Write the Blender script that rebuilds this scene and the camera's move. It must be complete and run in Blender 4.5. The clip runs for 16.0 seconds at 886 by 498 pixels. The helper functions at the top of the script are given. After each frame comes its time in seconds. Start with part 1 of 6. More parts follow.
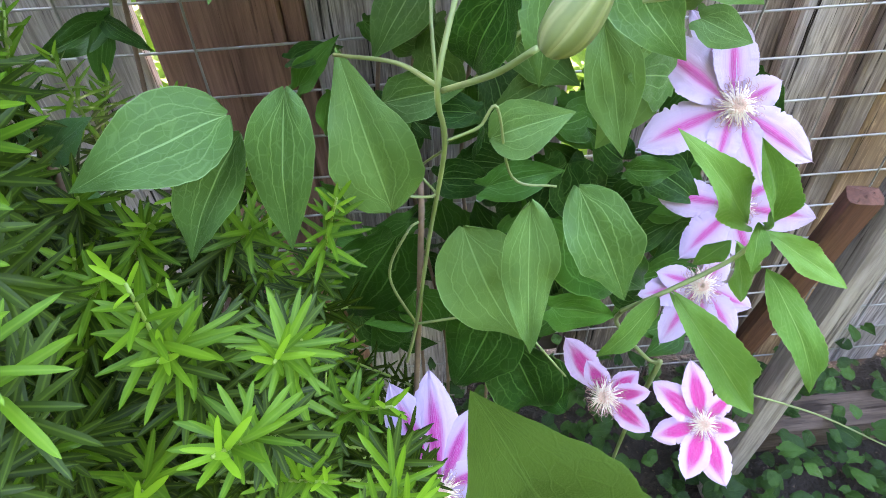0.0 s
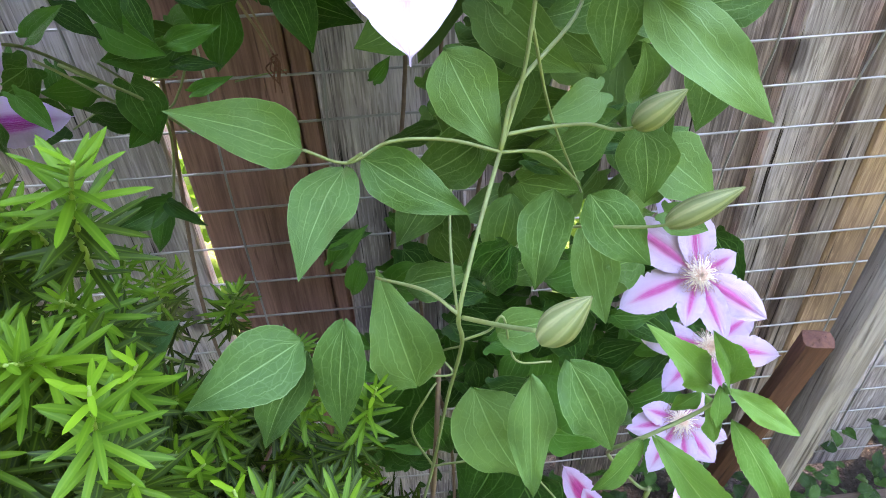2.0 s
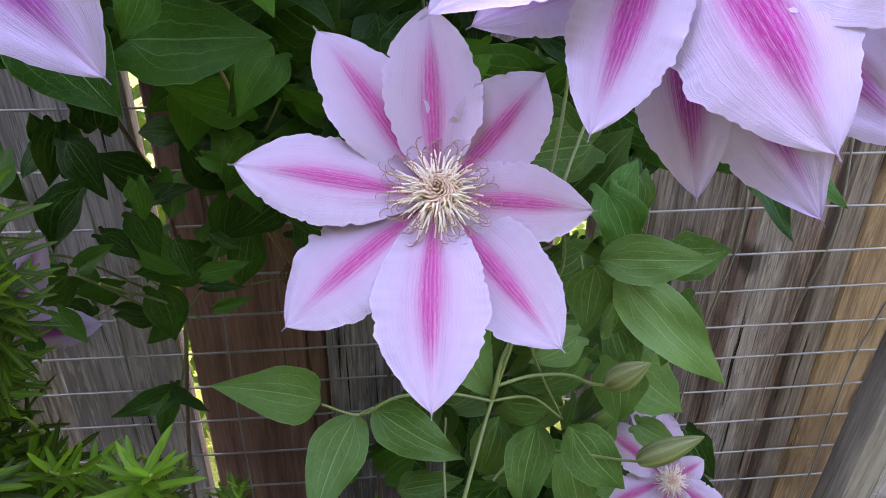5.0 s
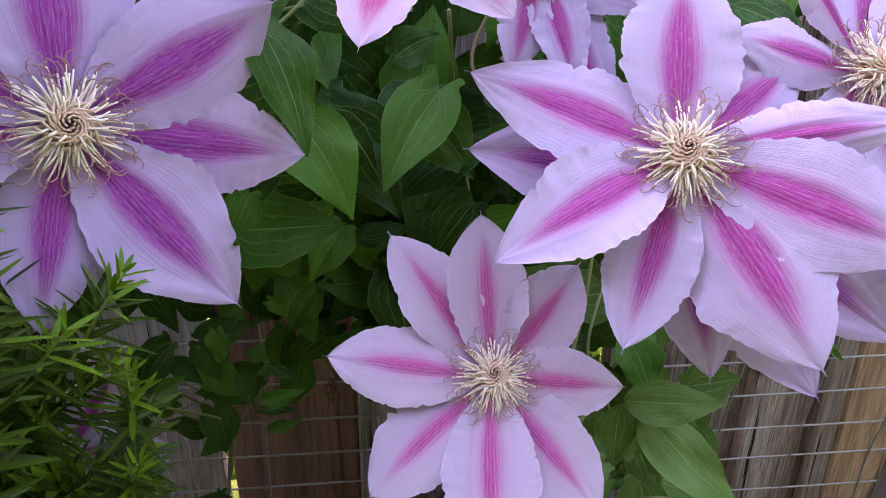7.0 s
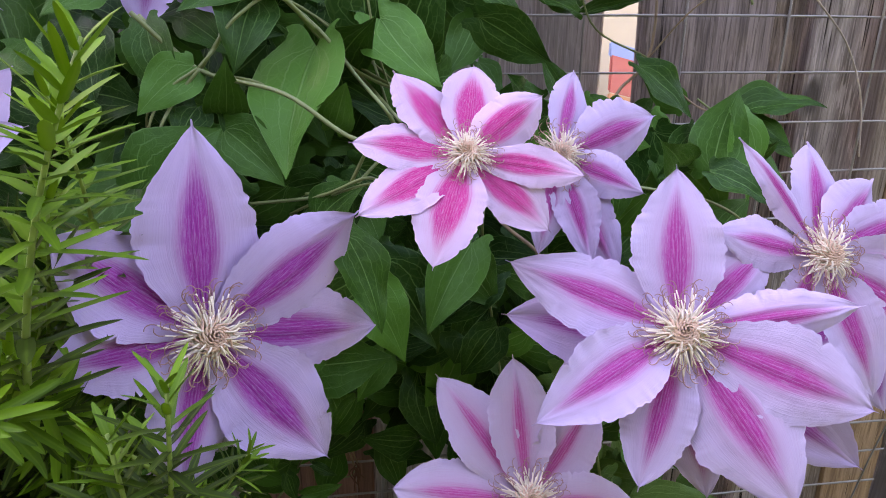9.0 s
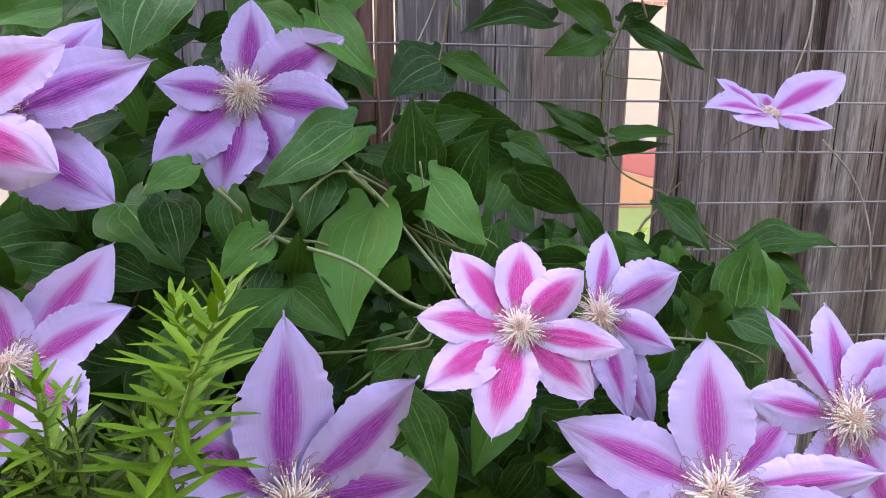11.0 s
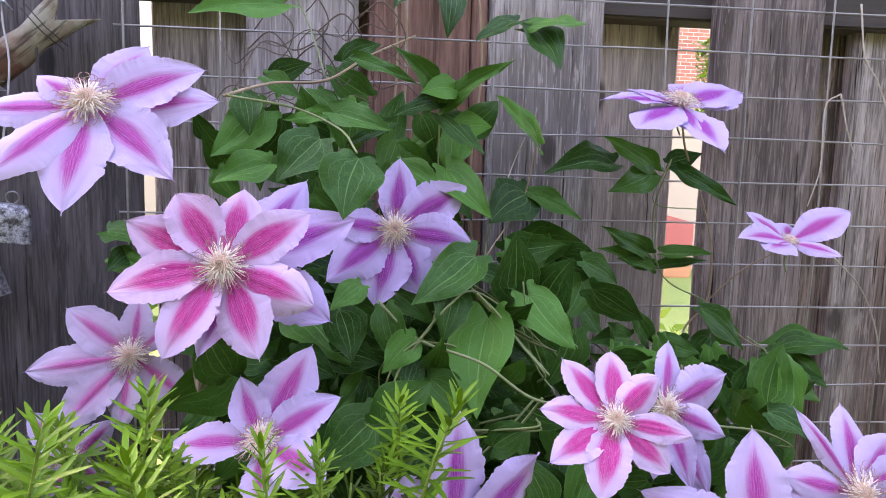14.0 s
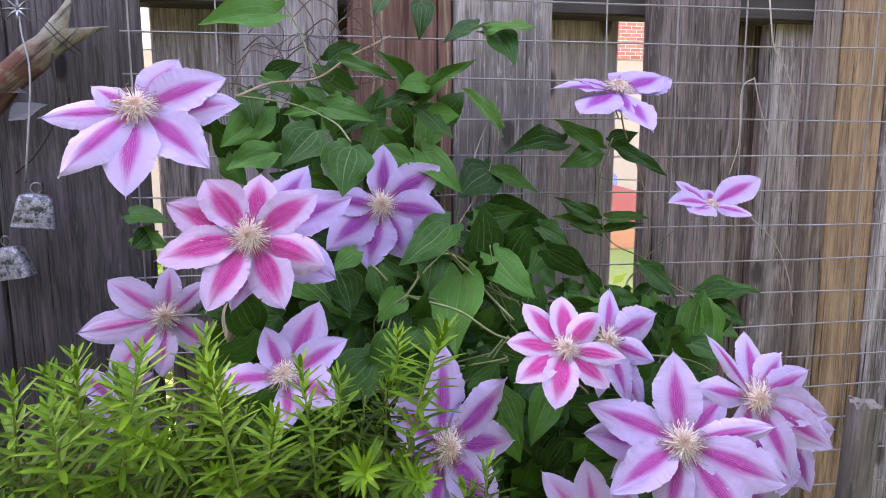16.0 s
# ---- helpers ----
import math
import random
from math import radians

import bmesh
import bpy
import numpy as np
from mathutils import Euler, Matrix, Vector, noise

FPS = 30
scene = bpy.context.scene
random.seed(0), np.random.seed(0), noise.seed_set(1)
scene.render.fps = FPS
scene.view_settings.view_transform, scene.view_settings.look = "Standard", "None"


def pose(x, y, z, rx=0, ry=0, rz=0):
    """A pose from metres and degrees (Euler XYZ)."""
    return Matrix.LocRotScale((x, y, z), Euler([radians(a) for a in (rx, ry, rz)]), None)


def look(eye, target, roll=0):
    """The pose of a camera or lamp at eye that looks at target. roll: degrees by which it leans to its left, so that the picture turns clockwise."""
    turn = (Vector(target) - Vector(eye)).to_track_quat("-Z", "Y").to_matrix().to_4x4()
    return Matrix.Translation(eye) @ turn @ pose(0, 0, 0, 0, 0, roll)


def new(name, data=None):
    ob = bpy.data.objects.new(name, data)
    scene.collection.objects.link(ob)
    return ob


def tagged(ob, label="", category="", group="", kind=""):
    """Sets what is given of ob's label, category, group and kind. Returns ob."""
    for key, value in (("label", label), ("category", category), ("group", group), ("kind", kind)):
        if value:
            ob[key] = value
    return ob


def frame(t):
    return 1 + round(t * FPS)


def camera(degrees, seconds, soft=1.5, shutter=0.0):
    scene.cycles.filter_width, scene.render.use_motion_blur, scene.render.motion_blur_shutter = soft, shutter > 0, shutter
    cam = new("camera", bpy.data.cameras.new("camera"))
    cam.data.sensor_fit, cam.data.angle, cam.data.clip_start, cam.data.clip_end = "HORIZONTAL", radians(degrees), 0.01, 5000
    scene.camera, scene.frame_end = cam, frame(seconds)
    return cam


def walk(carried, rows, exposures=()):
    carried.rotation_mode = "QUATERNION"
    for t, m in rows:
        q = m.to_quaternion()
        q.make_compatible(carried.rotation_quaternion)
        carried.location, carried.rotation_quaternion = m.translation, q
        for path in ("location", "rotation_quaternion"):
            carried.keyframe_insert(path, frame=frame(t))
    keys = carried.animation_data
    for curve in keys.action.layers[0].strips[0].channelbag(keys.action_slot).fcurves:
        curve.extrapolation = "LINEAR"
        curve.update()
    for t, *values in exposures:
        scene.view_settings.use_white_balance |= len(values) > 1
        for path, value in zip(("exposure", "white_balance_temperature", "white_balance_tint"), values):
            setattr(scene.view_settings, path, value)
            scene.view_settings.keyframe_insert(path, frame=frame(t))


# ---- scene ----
cam = camera(70.0, 16.0, 1.0)
PATH = [
    (0, (-0.081, 0.19, 0.82), (-0.012, 1.613, -0.583), -2.7),
    (0.5, (-0.089, 0.183, 0.844), (-0.02, 1.622, -0.544), -3.3),
    (1, (-0.093, 0.18, 0.866), (-0.013, 1.65, -0.487), -3.3),
    (1.5, (-0.092, 0.176, 0.895), (-0.007, 1.695, -0.403), -3.0),
    (2, (-0.091, 0.175, 0.914), (0.012, 1.754, -0.309), -2.7),
    (2.5, (-0.091, 0.173, 0.929), (0.03, 1.793, -0.238), -1.9),
    (3, (-0.092, 0.174, 0.943), (0.048, 1.828, -0.172), -0.9),
    (3.2, (-0.09, 0.173, 0.95), (0.053, 1.846, -0.137), -0.9),
    (5.3, (-0.104, 0.171, 1.008), (0.087, 1.964, 0.143), 0.9),
    (5.5, (-0.106, 0.166, 1.015), (0.083, 1.975, 0.182), 1.0),
    (6, (-0.111, 0.155, 1.032), (0.07, 1.989, 0.253), 0.4),
    (6.5, (-0.119, 0.154, 1.051), (0.047, 1.999, 0.299), 0.5),
    (7, (-0.125, 0.15, 1.067), (0.046, 2.004, 0.337), 0.2),
    (7.5, (-0.135, 0.143, 1.089), (0.046, 1.998, 0.362), 0.2),
    (8, (-0.144, 0.133, 1.108), (0.049, 1.997, 0.408), 0.5),
    (8.5, (-0.154, 0.123, 1.129), (0.052, 1.995, 0.457), 0.2),
    (9, (-0.161, 0.117, 1.149), (0.072, 1.998, 0.51), 0.0),
    (9.2, (-0.164, 0.113, 1.153), (0.066, 2.006, 0.551), -0.1),
    (11.3, (-0.193, 0.095, 1.218), (0.019, 2.043, 0.817), 0.2),
    (11.5, (-0.197, 0.09, 1.224), (0.016, 2.042, 0.846), -0.1),
    (12, (-0.208, 0.078, 1.238), (-0.001, 2.043, 0.931), -0.2),
    (12.5, (-0.223, 0.062, 1.25), (-0.013, 2.032, 0.978), -0.1),
    (13, (-0.246, 0.035, 1.261), (-0.073, 2.011, 1.005), 0.3),
    (13.5, (-0.265, 0.008, 1.266), (-0.088, 1.985, 1.019), 0.8),
    (14, (-0.281, -0.015, 1.269), (-0.097, 1.962, 1.033), 1.5),
    (14.5, (-0.292, -0.037, 1.27), (-0.075, 1.935, 1.016), 1.4),
    (15, (-0.297, -0.067, 1.273), (-0.128, 1.911, 1.03), 0.7),
    (15.5, (-0.306, -0.096, 1.274), (-0.055, 1.869, 1.0), 0.9),
    (16, (-0.306, -0.125, 1.272), (-0.016, 1.831, 0.974), -0.1),
]
EXPOSURES = [(0.0, 5.42, 7800, 29), (1.0, 5.48, 7800, 31), (3.2, 5.05, 7800, 32), (5.3, 4.17, 8300, 38), (7.0, 3.87, 8600, 41), (9.0, 3.76, 8600, 41), (12.5, 3.90, 8300, 41), (16.0, 3.78, 8350, 42)]
SKY, SUN = 0.15, 1.1
# exposure follows the film's own brightening
walk(cam, [(t, look(eye, target, roll)) for t, eye, target, roll in PATH], EXPOSURES)

# ---- world and sun ----
world = bpy.data.worlds.new("sky")
scene.world = world
world.use_nodes = True
wn = world.node_tree
sky = wn.nodes.new("ShaderNodeTexSky")
sky.sky_type, sky.sun_disc = "NISHITA", False
sky.sun_elevation, sky.sun_rotation = radians(30), radians(-52)
wn.links.new(sky.outputs[0], wn.nodes["Background"].inputs[0])
wn.nodes["Background"].inputs[1].default_value = SKY
sun = new("sun", bpy.data.lights.new("sun", "SUN"))
sun.data.energy, sun.data.angle, sun.data.color = SUN, radians(6.0), (1.0, 0.93, 0.82)
sun.matrix_world = look((8.0 * math.sin(radians(-52)), 8.0 * math.cos(radians(-52)), 8.0 * math.tan(radians(30))), (0, 0, 0))

GROUND = -0.06


# ---- materials ----
class Mat:
    """A small wrapper that keeps node wiring short."""

    def __init__(self, name):
        self.m = bpy.data.materials.new(name)
        self.m.use_nodes = True
        self.t = self.m.node_tree
        self.b = self.t.nodes["Principled BSDF"]
        self.out = self.t.nodes["Material Output"]

    def node(self, kind, **inputs):
        n = self.t.nodes.new("ShaderNode" + kind)
        for k, v in inputs.items():
            key = int(k[1:]) if k[0] == "i" and k[1:].isdigit() else k.replace("_", " ")
            self.put(v, n.inputs[key])
        return n

    def put(self, v, socket):
        if isinstance(v, bpy.types.NodeSocket):
            self.t.links.new(v, socket)
        else:
            socket.default_value = v

    def math(self, op, a, b=0.0, c=0.0, clamp=False):
        n = self.t.nodes.new("ShaderNodeMath")
        n.operation, n.use_clamp = op, clamp
        for s, v in zip(n.inputs, (a, b, c)):
            self.put(v, s)
        return n.outputs[0]

    def mix(self, f, a, b, how="MIX"):
        n = self.t.nodes.new("ShaderNodeMix")
        n.data_type, n.blend_type = "RGBA", how
        self.put(f, n.inputs[0])
        for s, v in ((n.inputs[6], a), (n.inputs[7], b)):
            self.put((*v, 1) if isinstance(v, tuple) and len(v) == 3 else v, s)
        return n.outputs[2]

    def step(self, v, lo, hi, to0=0.0, to1=1.0):
        n = self.t.nodes.new("ShaderNodeMapRange")
        n.interpolation_type = "SMOOTHSTEP"
        for s, x in zip(n.inputs, (v, lo, hi, to0, to1)):
            self.put(x, s)
        return n.outputs[0]

    def coords(self, which, scale=(1, 1, 1), shift=None):
        c = self.t.nodes.new("ShaderNodeTexCoord").outputs[which]
        n = self.t.nodes.new("ShaderNodeMapping")
        self.t.links.new(c, n.inputs[0])
        n.inputs[3].default_value = scale
        if shift is not None:
            self.t.links.new(shift, n.inputs[1])
        return n.outputs[0]

    def noise(self, vec, scale, detail=3.0, rough=0.55):
        n = self.node("TexNoise", Scale=scale, Detail=detail, Roughness=rough)
        self.t.links.new(vec, n.inputs["Vector"])
        return n.outputs[0]

    def bump(self, height, strength=0.3, distance=0.001):
        n = self.node("Bump", Strength=strength, Distance=distance, Height=height)
        self.t.links.new(n.outputs[0], self.b.inputs["Normal"])
        return n.outputs[0]

    def set(self, **kw):
        for k, v in kw.items():
            if k == "Base_Color" and isinstance(v, tuple) and len(v) == 3:
                v = (*v, 1)
            self.put(v, self.b.inputs[k.replace("_", " ")])
        return self

    def thin(self, colour, amount):
        """Light that passes through a thin blade."""
        tr = self.node("BsdfTranslucent", Color=colour)
        mx = self.node("MixShader", i0=amount)
        self.t.links.new(self.b.outputs[0], mx.inputs[1])
        self.t.links.new(tr.outputs[0], mx.inputs[2])
        self.t.links.new(mx.outputs[0], self.out.inputs[0])
        return self

    def rnd(self):
        return self.node("ObjectInfo").outputs["Random"]


def uv_parts(m):
    u = m.node("UVMap")
    s = m.node("SeparateXYZ", Vector=u.outputs[0])
    return s.outputs[0], s.outputs[1], u.outputs[0]


def petal_material(name, rim, bar, vein, broad=0.17):
    """A pale blade with a streaky coloured bar along its middle, furrowed by fine pale lines."""
    m = Mat(name)
    u, v, uv = uv_parts(m)
    side = m.math("SUBTRACT", u, 0.5)
    off = m.math("ABSOLUTE", side)
    streak = m.noise(m.coords("UV", (30, 1.0, 1), m.rnd()), 2.2, 4, 0.6)
    fine = m.noise(m.coords("UV", (90, 2.2, 1), m.rnd()), 2.0, 3)
    # the bar swells below the middle of the blade, narrows towards the tip and dies out before it
    wide = m.math("MULTIPLY", m.step(v, 0.10, 0.40, 0.78, 1.0), m.step(v, 0.98, 0.40, 0.30, 1.0))
    wide = m.math("MULTIPLY", wide, 0.92 * broad)
    wide = m.math("ADD", wide, m.math("MULTIPLY_ADD", streak, 0.15, -0.075))
    inbar = m.step(m.math("SUBTRACT", wide, off), -0.085, 0.075)
    fade = m.math("MULTIPLY", m.step(v, 0.97, 0.60), m.step(v, 0.0, 0.16, 0.7, 1.0))
    # pale furrows run the length of the bar and break up towards the tip
    lanes = m.math("ABSOLUTE", m.math("SINE", m.math("ADD", m.math("MULTIPLY", side, 82.0), m.math("MULTIPLY_ADD", m.noise(m.coords("UV", (3, 5, 1), m.rnd()), 2.0, 2), 2.2, -1.1))))
    pale = m.math("MULTIPLY", m.step(lanes, 0.40, 0.10), m.step(off, 0.14, 0.04, 0.25, 1.0))
    cells = m.noise(m.coords("UV", (60, 9, 1), m.rnd()), 2.0, 4, 0.75)
    mottle = m.math("MULTIPLY", m.step(cells, 0.44, 0.68, 1.0, 0.55), m.step(pale, 0.0, 1.0, 1.0, 0.78))
    amount = m.math("MULTIPLY", m.math("MULTIPLY", inbar, fade), mottle, clamp=True)
    blotch = m.noise(m.coords("UV", (3, 3, 1), m.rnd()), 2.5, 3)
    base = m.mix(m.math("MULTIPLY", blotch, 0.35), rim, tuple(0.86 * c for c in rim))
    # the colour bleeds out from the bar as a faint wash
    base = m.mix(m.math("MULTIPLY", m.math("MULTIPLY", m.step(off, 0.40, 0.10), fade), 0.20), base, bar)
    base = m.mix(m.math("MULTIPLY", m.step(fine, 0.53, 0.66), 0.10), base, bar)
    base = m.mix(m.step(off, 0.455, 0.495, 0.0, 0.35), base, tuple(min(1.0, 1.12 * c) for c in rim))
    col = m.mix(amount, base, bar)
    dark = m.math("MULTIPLY", m.step(lanes, 0.82, 0.99), m.step(off, 0.11, 0.05))
    col = m.mix(m.math("MULTIPLY", m.math("MULTIPLY", dark, m.step(amount, 0.15, 0.7)), 0.38), col, vein)
    spots = m.step(m.noise(m.coords("UV", (16, 30, 1), m.rnd()), 3.0, 1), 0.80, 0.83)
    col = m.mix(m.math("MULTIPLY", spots, 0.45), col, (0.30, 0.18, 0.14))
    m.set(Base_Color=col, Roughness=0.62)
    m.b.inputs["Specular IOR Level"].default_value = 0.16
    h = m.math("ADD", m.math("MULTIPLY", streak, 0.8), m.math("MULTIPLY", fine, 0.5))
    h = m.math("SUBTRACT", h, m.math("MULTIPLY", pale, 0.8))
    m.bump(h, 0.30, 0.0012)
    return m.thin(col, 0.16).m


PALE = petal_material("petal_pale", (0.54, 0.44, 0.575), (0.55, 0.075, 0.28), (0.40, 0.035, 0.18), 0.105)
LILAC = petal_material("petal_lilac", (0.57, 0.465, 0.665), (0.49, 0.045, 0.28), (0.32, 0.02, 0.17), 0.16)
VIOLET = petal_material("petal_violet", (0.54, 0.43, 0.67), (0.35, 0.030, 0.28), (0.22, 0.014, 0.18), 0.18)
PINK = petal_material("petal_pink", (0.64, 0.475, 0.645), (0.60, 0.030, 0.22), (0.42, 0.012, 0.12), 0.27)


def leaf_material(name, dark, light, vein, gloss=0.42, veins=7.0, thin=0.22, arched=False):
    """A green blade with pale veins: side veins that leave the midrib, or (arched) pairs that bow from the base to the tip."""
    m = Mat(name)
    u, v, uv = uv_parts(m)
    r = m.math("FRACT", m.math("ADD", m.rnd(), m.node("NewGeometry").outputs["Random Per Island"]))
    off = m.math("ABSOLUTE", m.math("SUBTRACT", u, 0.5))
    mid = m.step(off, 0.016, 0.005)
    # a few side veins leave the midrib and bend towards the tip, and fade before the margin
    bend = m.math("MULTIPLY_ADD", m.noise(m.coords("UV", (2.2, 2.6, 1), r), 2.0, 2), 1.3, -0.65)
    phase = m.math("SUBTRACT", m.math("MULTIPLY", v, 0.62 * veins), m.math("MULTIPLY", m.math("POWER", off, 0.75), 0.85 * veins))
    phase = m.math("ADD", phase, bend)
    saw = m.math("ABSOLUTE", m.math("SUBTRACT", m.math("FRACT", phase), 0.5))
    side = m.math("MULTIPLY", m.step(saw, 0.050, 0.010), m.step(off, 0.44, 0.20))
    if arched:
        wob = m.math("MULTIPLY_ADD", m.noise(m.coords("UV", (1.5, 6, 1), r), 2.0, 3), 0.09, -0.045)
        bow = m.math("ADD", off, wob)
        one = m.step(m.math("ABSOLUTE", m.math("SUBTRACT", bow, m.step(v, 0.0, 0.22, 0.03, 0.17))), 0.013, 0.003)
        two = m.step(m.math("ABSOLUTE", m.math("SUBTRACT", bow, m.step(v, 0.0, 0.30, 0.06, 0.335))), 0.013, 0.003)
        side = m.math("MAXIMUM", m.math("MULTIPLY", one, m.step(v, 0.92, 0.55)), m.math("MULTIPLY", two, m.step(v, 0.70, 0.35, 0.0, 0.7)))
        rung = m.math("MULTIPLY", m.step(saw, 0.040, 0.010), m.step(off, 0.40, 0.15))
        side = m.math("MAXIMUM", side, m.math("MULTIPLY", rung, 0.30))
    cell = m.node("TexVoronoi", Scale=1.0)
    cell.feature = "DISTANCE_TO_EDGE"
    m.t.links.new(m.coords("UV", (7, 10, 1), r), cell.inputs["Vector"])
    web = m.step(cell.outputs["Distance"], 0.06, 0.012)
    net = m.math("MAXIMUM", mid, m.math("MAXIMUM", m.math("MULTIPLY", side, 0.62), m.math("MULTIPLY", web, 0.16)))
    blotch = m.noise(m.coords("UV", (2.5, 4, 1), r), 2.0, 4)
    fine = m.noise(m.coords("UV", (40, 60, 1), r), 2.0, 2)
    f = m.math("ADD", m.math("MULTIPLY", blotch, 0.45), m.math("MULTIPLY_ADD", m.math("POWER", r, 2.0), 1.0, -0.2), clamp=True)
    col = m.mix(f, dark, light)
    spots = m.step(m.noise(m.coords("UV", (9, 14, 1), r), 3.0, 2), 0.73, 0.79)
    col = m.mix(m.math("MULTIPLY", spots, 0.35), col, (0.16, 0.13, 0.03))
    col = m.mix(m.math("MULTIPLY", net, 0.75 if arched else 0.55), col, vein)
    col = m.mix(m.step(off, 0.484, 0.497, 0.0, 0.6), col, vein)
    m.set(Base_Color=col, Roughness=m.math("MULTIPLY_ADD", fine, 0.2, gloss - 0.1))
    m.b.inputs["Specular IOR Level"].default_value = 0.13
    h = m.math("SUBTRACT", m.math("MULTIPLY", fine, 0.35), m.math("MULTIPLY", net, 0.9))
    m.bump(h, 0.45, 0.0010)
    return m.thin(m.mix(0.5, col, (0.10, 0.25, 0.03)), thin).m


CLEMATIS = leaf_material("clematis_leaf", (0.009, 0.048, 0.008), (0.050, 0.190, 0.027), (0.125, 0.30, 0.085), 0.34, thin=0.10, arched=True)
YOUNG_LEAF = leaf_material("young_clematis_leaf", (0.048, 0.125, 0.028), (0.125, 0.255, 0.070), (0.20, 0.36, 0.13), 0.38, thin=0.14, arched=True)
MINT = leaf_material("toothed_leaf", (0.065, 0.175, 0.028), (0.125, 0.275, 0.055), (0.26, 0.42, 0.14), 0.5, 11.0)
EUON = leaf_material("evergreen_leaf", (0.045, 0.14, 0.045), (0.11, 0.27, 0.08), (0.19, 0.32, 0.16), 0.35, 6.0)
BROAD = leaf_material("broad_leaf", (0.024, 0.058, 0.008), (0.042, 0.088, 0.012), (0.055, 0.115, 0.022), 0.5, 6.0)


def needle_material(name, dark, light):
    m = Mat(name)
    u, v, uv = uv_parts(m)
    r = m.rnd()
    isl = m.node("NewGeometry").outputs["Random Per Island"]
    f = m.math("ADD", m.math("MULTIPLY", isl, 0.7), m.math("MULTIPLY", r, 0.35), clamp=True)
    col = m.mix(f, dark, light)
    off = m.math("ABSOLUTE", m.math("SUBTRACT", u, 0.5))
    col = m.mix(m.math("MULTIPLY", m.step(off, 0.16, 0.03), 0.22), col, (0.16, 0.28, 0.03))
    m.set(Base_Color=col, Roughness=0.42)
    m.b.inputs["Specular IOR Level"].default_value = 0.16
    return m.thin(col, 0.12).m


# old needles are extra dark: the bush's inner shade is in their colour
NEEDLE_OLD_SHADED = needle_material("yew_needle_old_shaded", (0.011, 0.032, 0.003), (0.036, 0.080, 0.006))
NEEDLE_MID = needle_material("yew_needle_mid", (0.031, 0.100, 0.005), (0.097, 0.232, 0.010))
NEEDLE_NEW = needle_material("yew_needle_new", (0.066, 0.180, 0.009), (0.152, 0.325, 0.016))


def plain(name, col, rough, scale=60.0, vary=0.35, metal=0.0, bump=0.3, dist=0.0006):
    m = Mat(name)
    n = m.noise(m.coords("Object"), scale, 4)
    c = m.mix(m.math("MULTIPLY", n, 2 * vary), tuple(min(1, x * (1 + vary)) for x in col), tuple(x * (1 - vary) for x in col))
    m.set(Base_Color=c, Roughness=rough, Metallic=metal)
    m.bump(n, bump, dist)
    return m.m


YOUNG = plain("young_yew_stem", (0.15, 0.24, 0.04), 0.5, 90)
STALK = plain("green_stalk", (0.15, 0.20, 0.070), 0.55, 90)
BARK = plain("brown_bark", (0.17, 0.11, 0.07), 0.85, 160, 0.5, bump=0.8)
TWIG = plain("tan_twig", (0.28, 0.20, 0.12), 0.75, 120, 0.4)
DRY = plain("dry_tendril", (0.14, 0.10, 0.075), 0.85, 150, 0.5)
DRIED = plain("dried_brown_clump", (0.17, 0.075, 0.045), 0.85, 150, 0.5)
STRAW = plain("straw_tendril", (0.46, 0.39, 0.31), 0.8, 150, 0.4)
CREAM = plain("cream_filament", (0.76, 0.67, 0.54), 0.6, 200, 0.12, bump=0.1)
STYLE = plain("tan_style", (0.66, 0.45, 0.33), 0.6, 200, 0.25, bump=0.1)
ANTHER = plain("purple_anther", (0.36, 0.19, 0.17), 0.7, 200, 0.3, bump=0.1)
WIRE = plain("galvanised_wire", (0.31, 0.30, 0.28), 0.45, 70, 0.4, metal=0.6, bump=0.25)
SILVER = plain("tarnished_silver", (0.45, 0.45, 0.44), 0.33, 110, 0.75, metal=0.85, bump=0.7, dist=0.002)
DARKMETAL = plain("dark_metal", (0.06, 0.058, 0.055), 0.5, 90, 0.4, metal=0.6)


def bud_material(name, ridge, furrow):
    m = Mat(name)
    u, v, uv = uv_parts(m)
    s = m.math("ABSOLUTE", m.math("SINE", m.math("MULTIPLY", u, 25.13)))
    s = m.math("ADD", s, m.math("MULTIPLY_ADD", m.noise(m.coords("UV", (8, 2, 1)), 3), 0.5, -0.25))
    m.set(Base_Color=m.mix(m.step(s, 0.35, 0.8), ridge, furrow), Roughness=0.6)
    m.bump(s, 0.4, 0.001)
    return m.m


BUDSKIN = bud_material("bud_skin", (0.22, 0.25, 0.105), (0.135, 0.175, 0.06))
FADED = bud_material("cream_bud_skin", (0.42, 0.34, 0.28), (0.27, 0.19, 0.15))


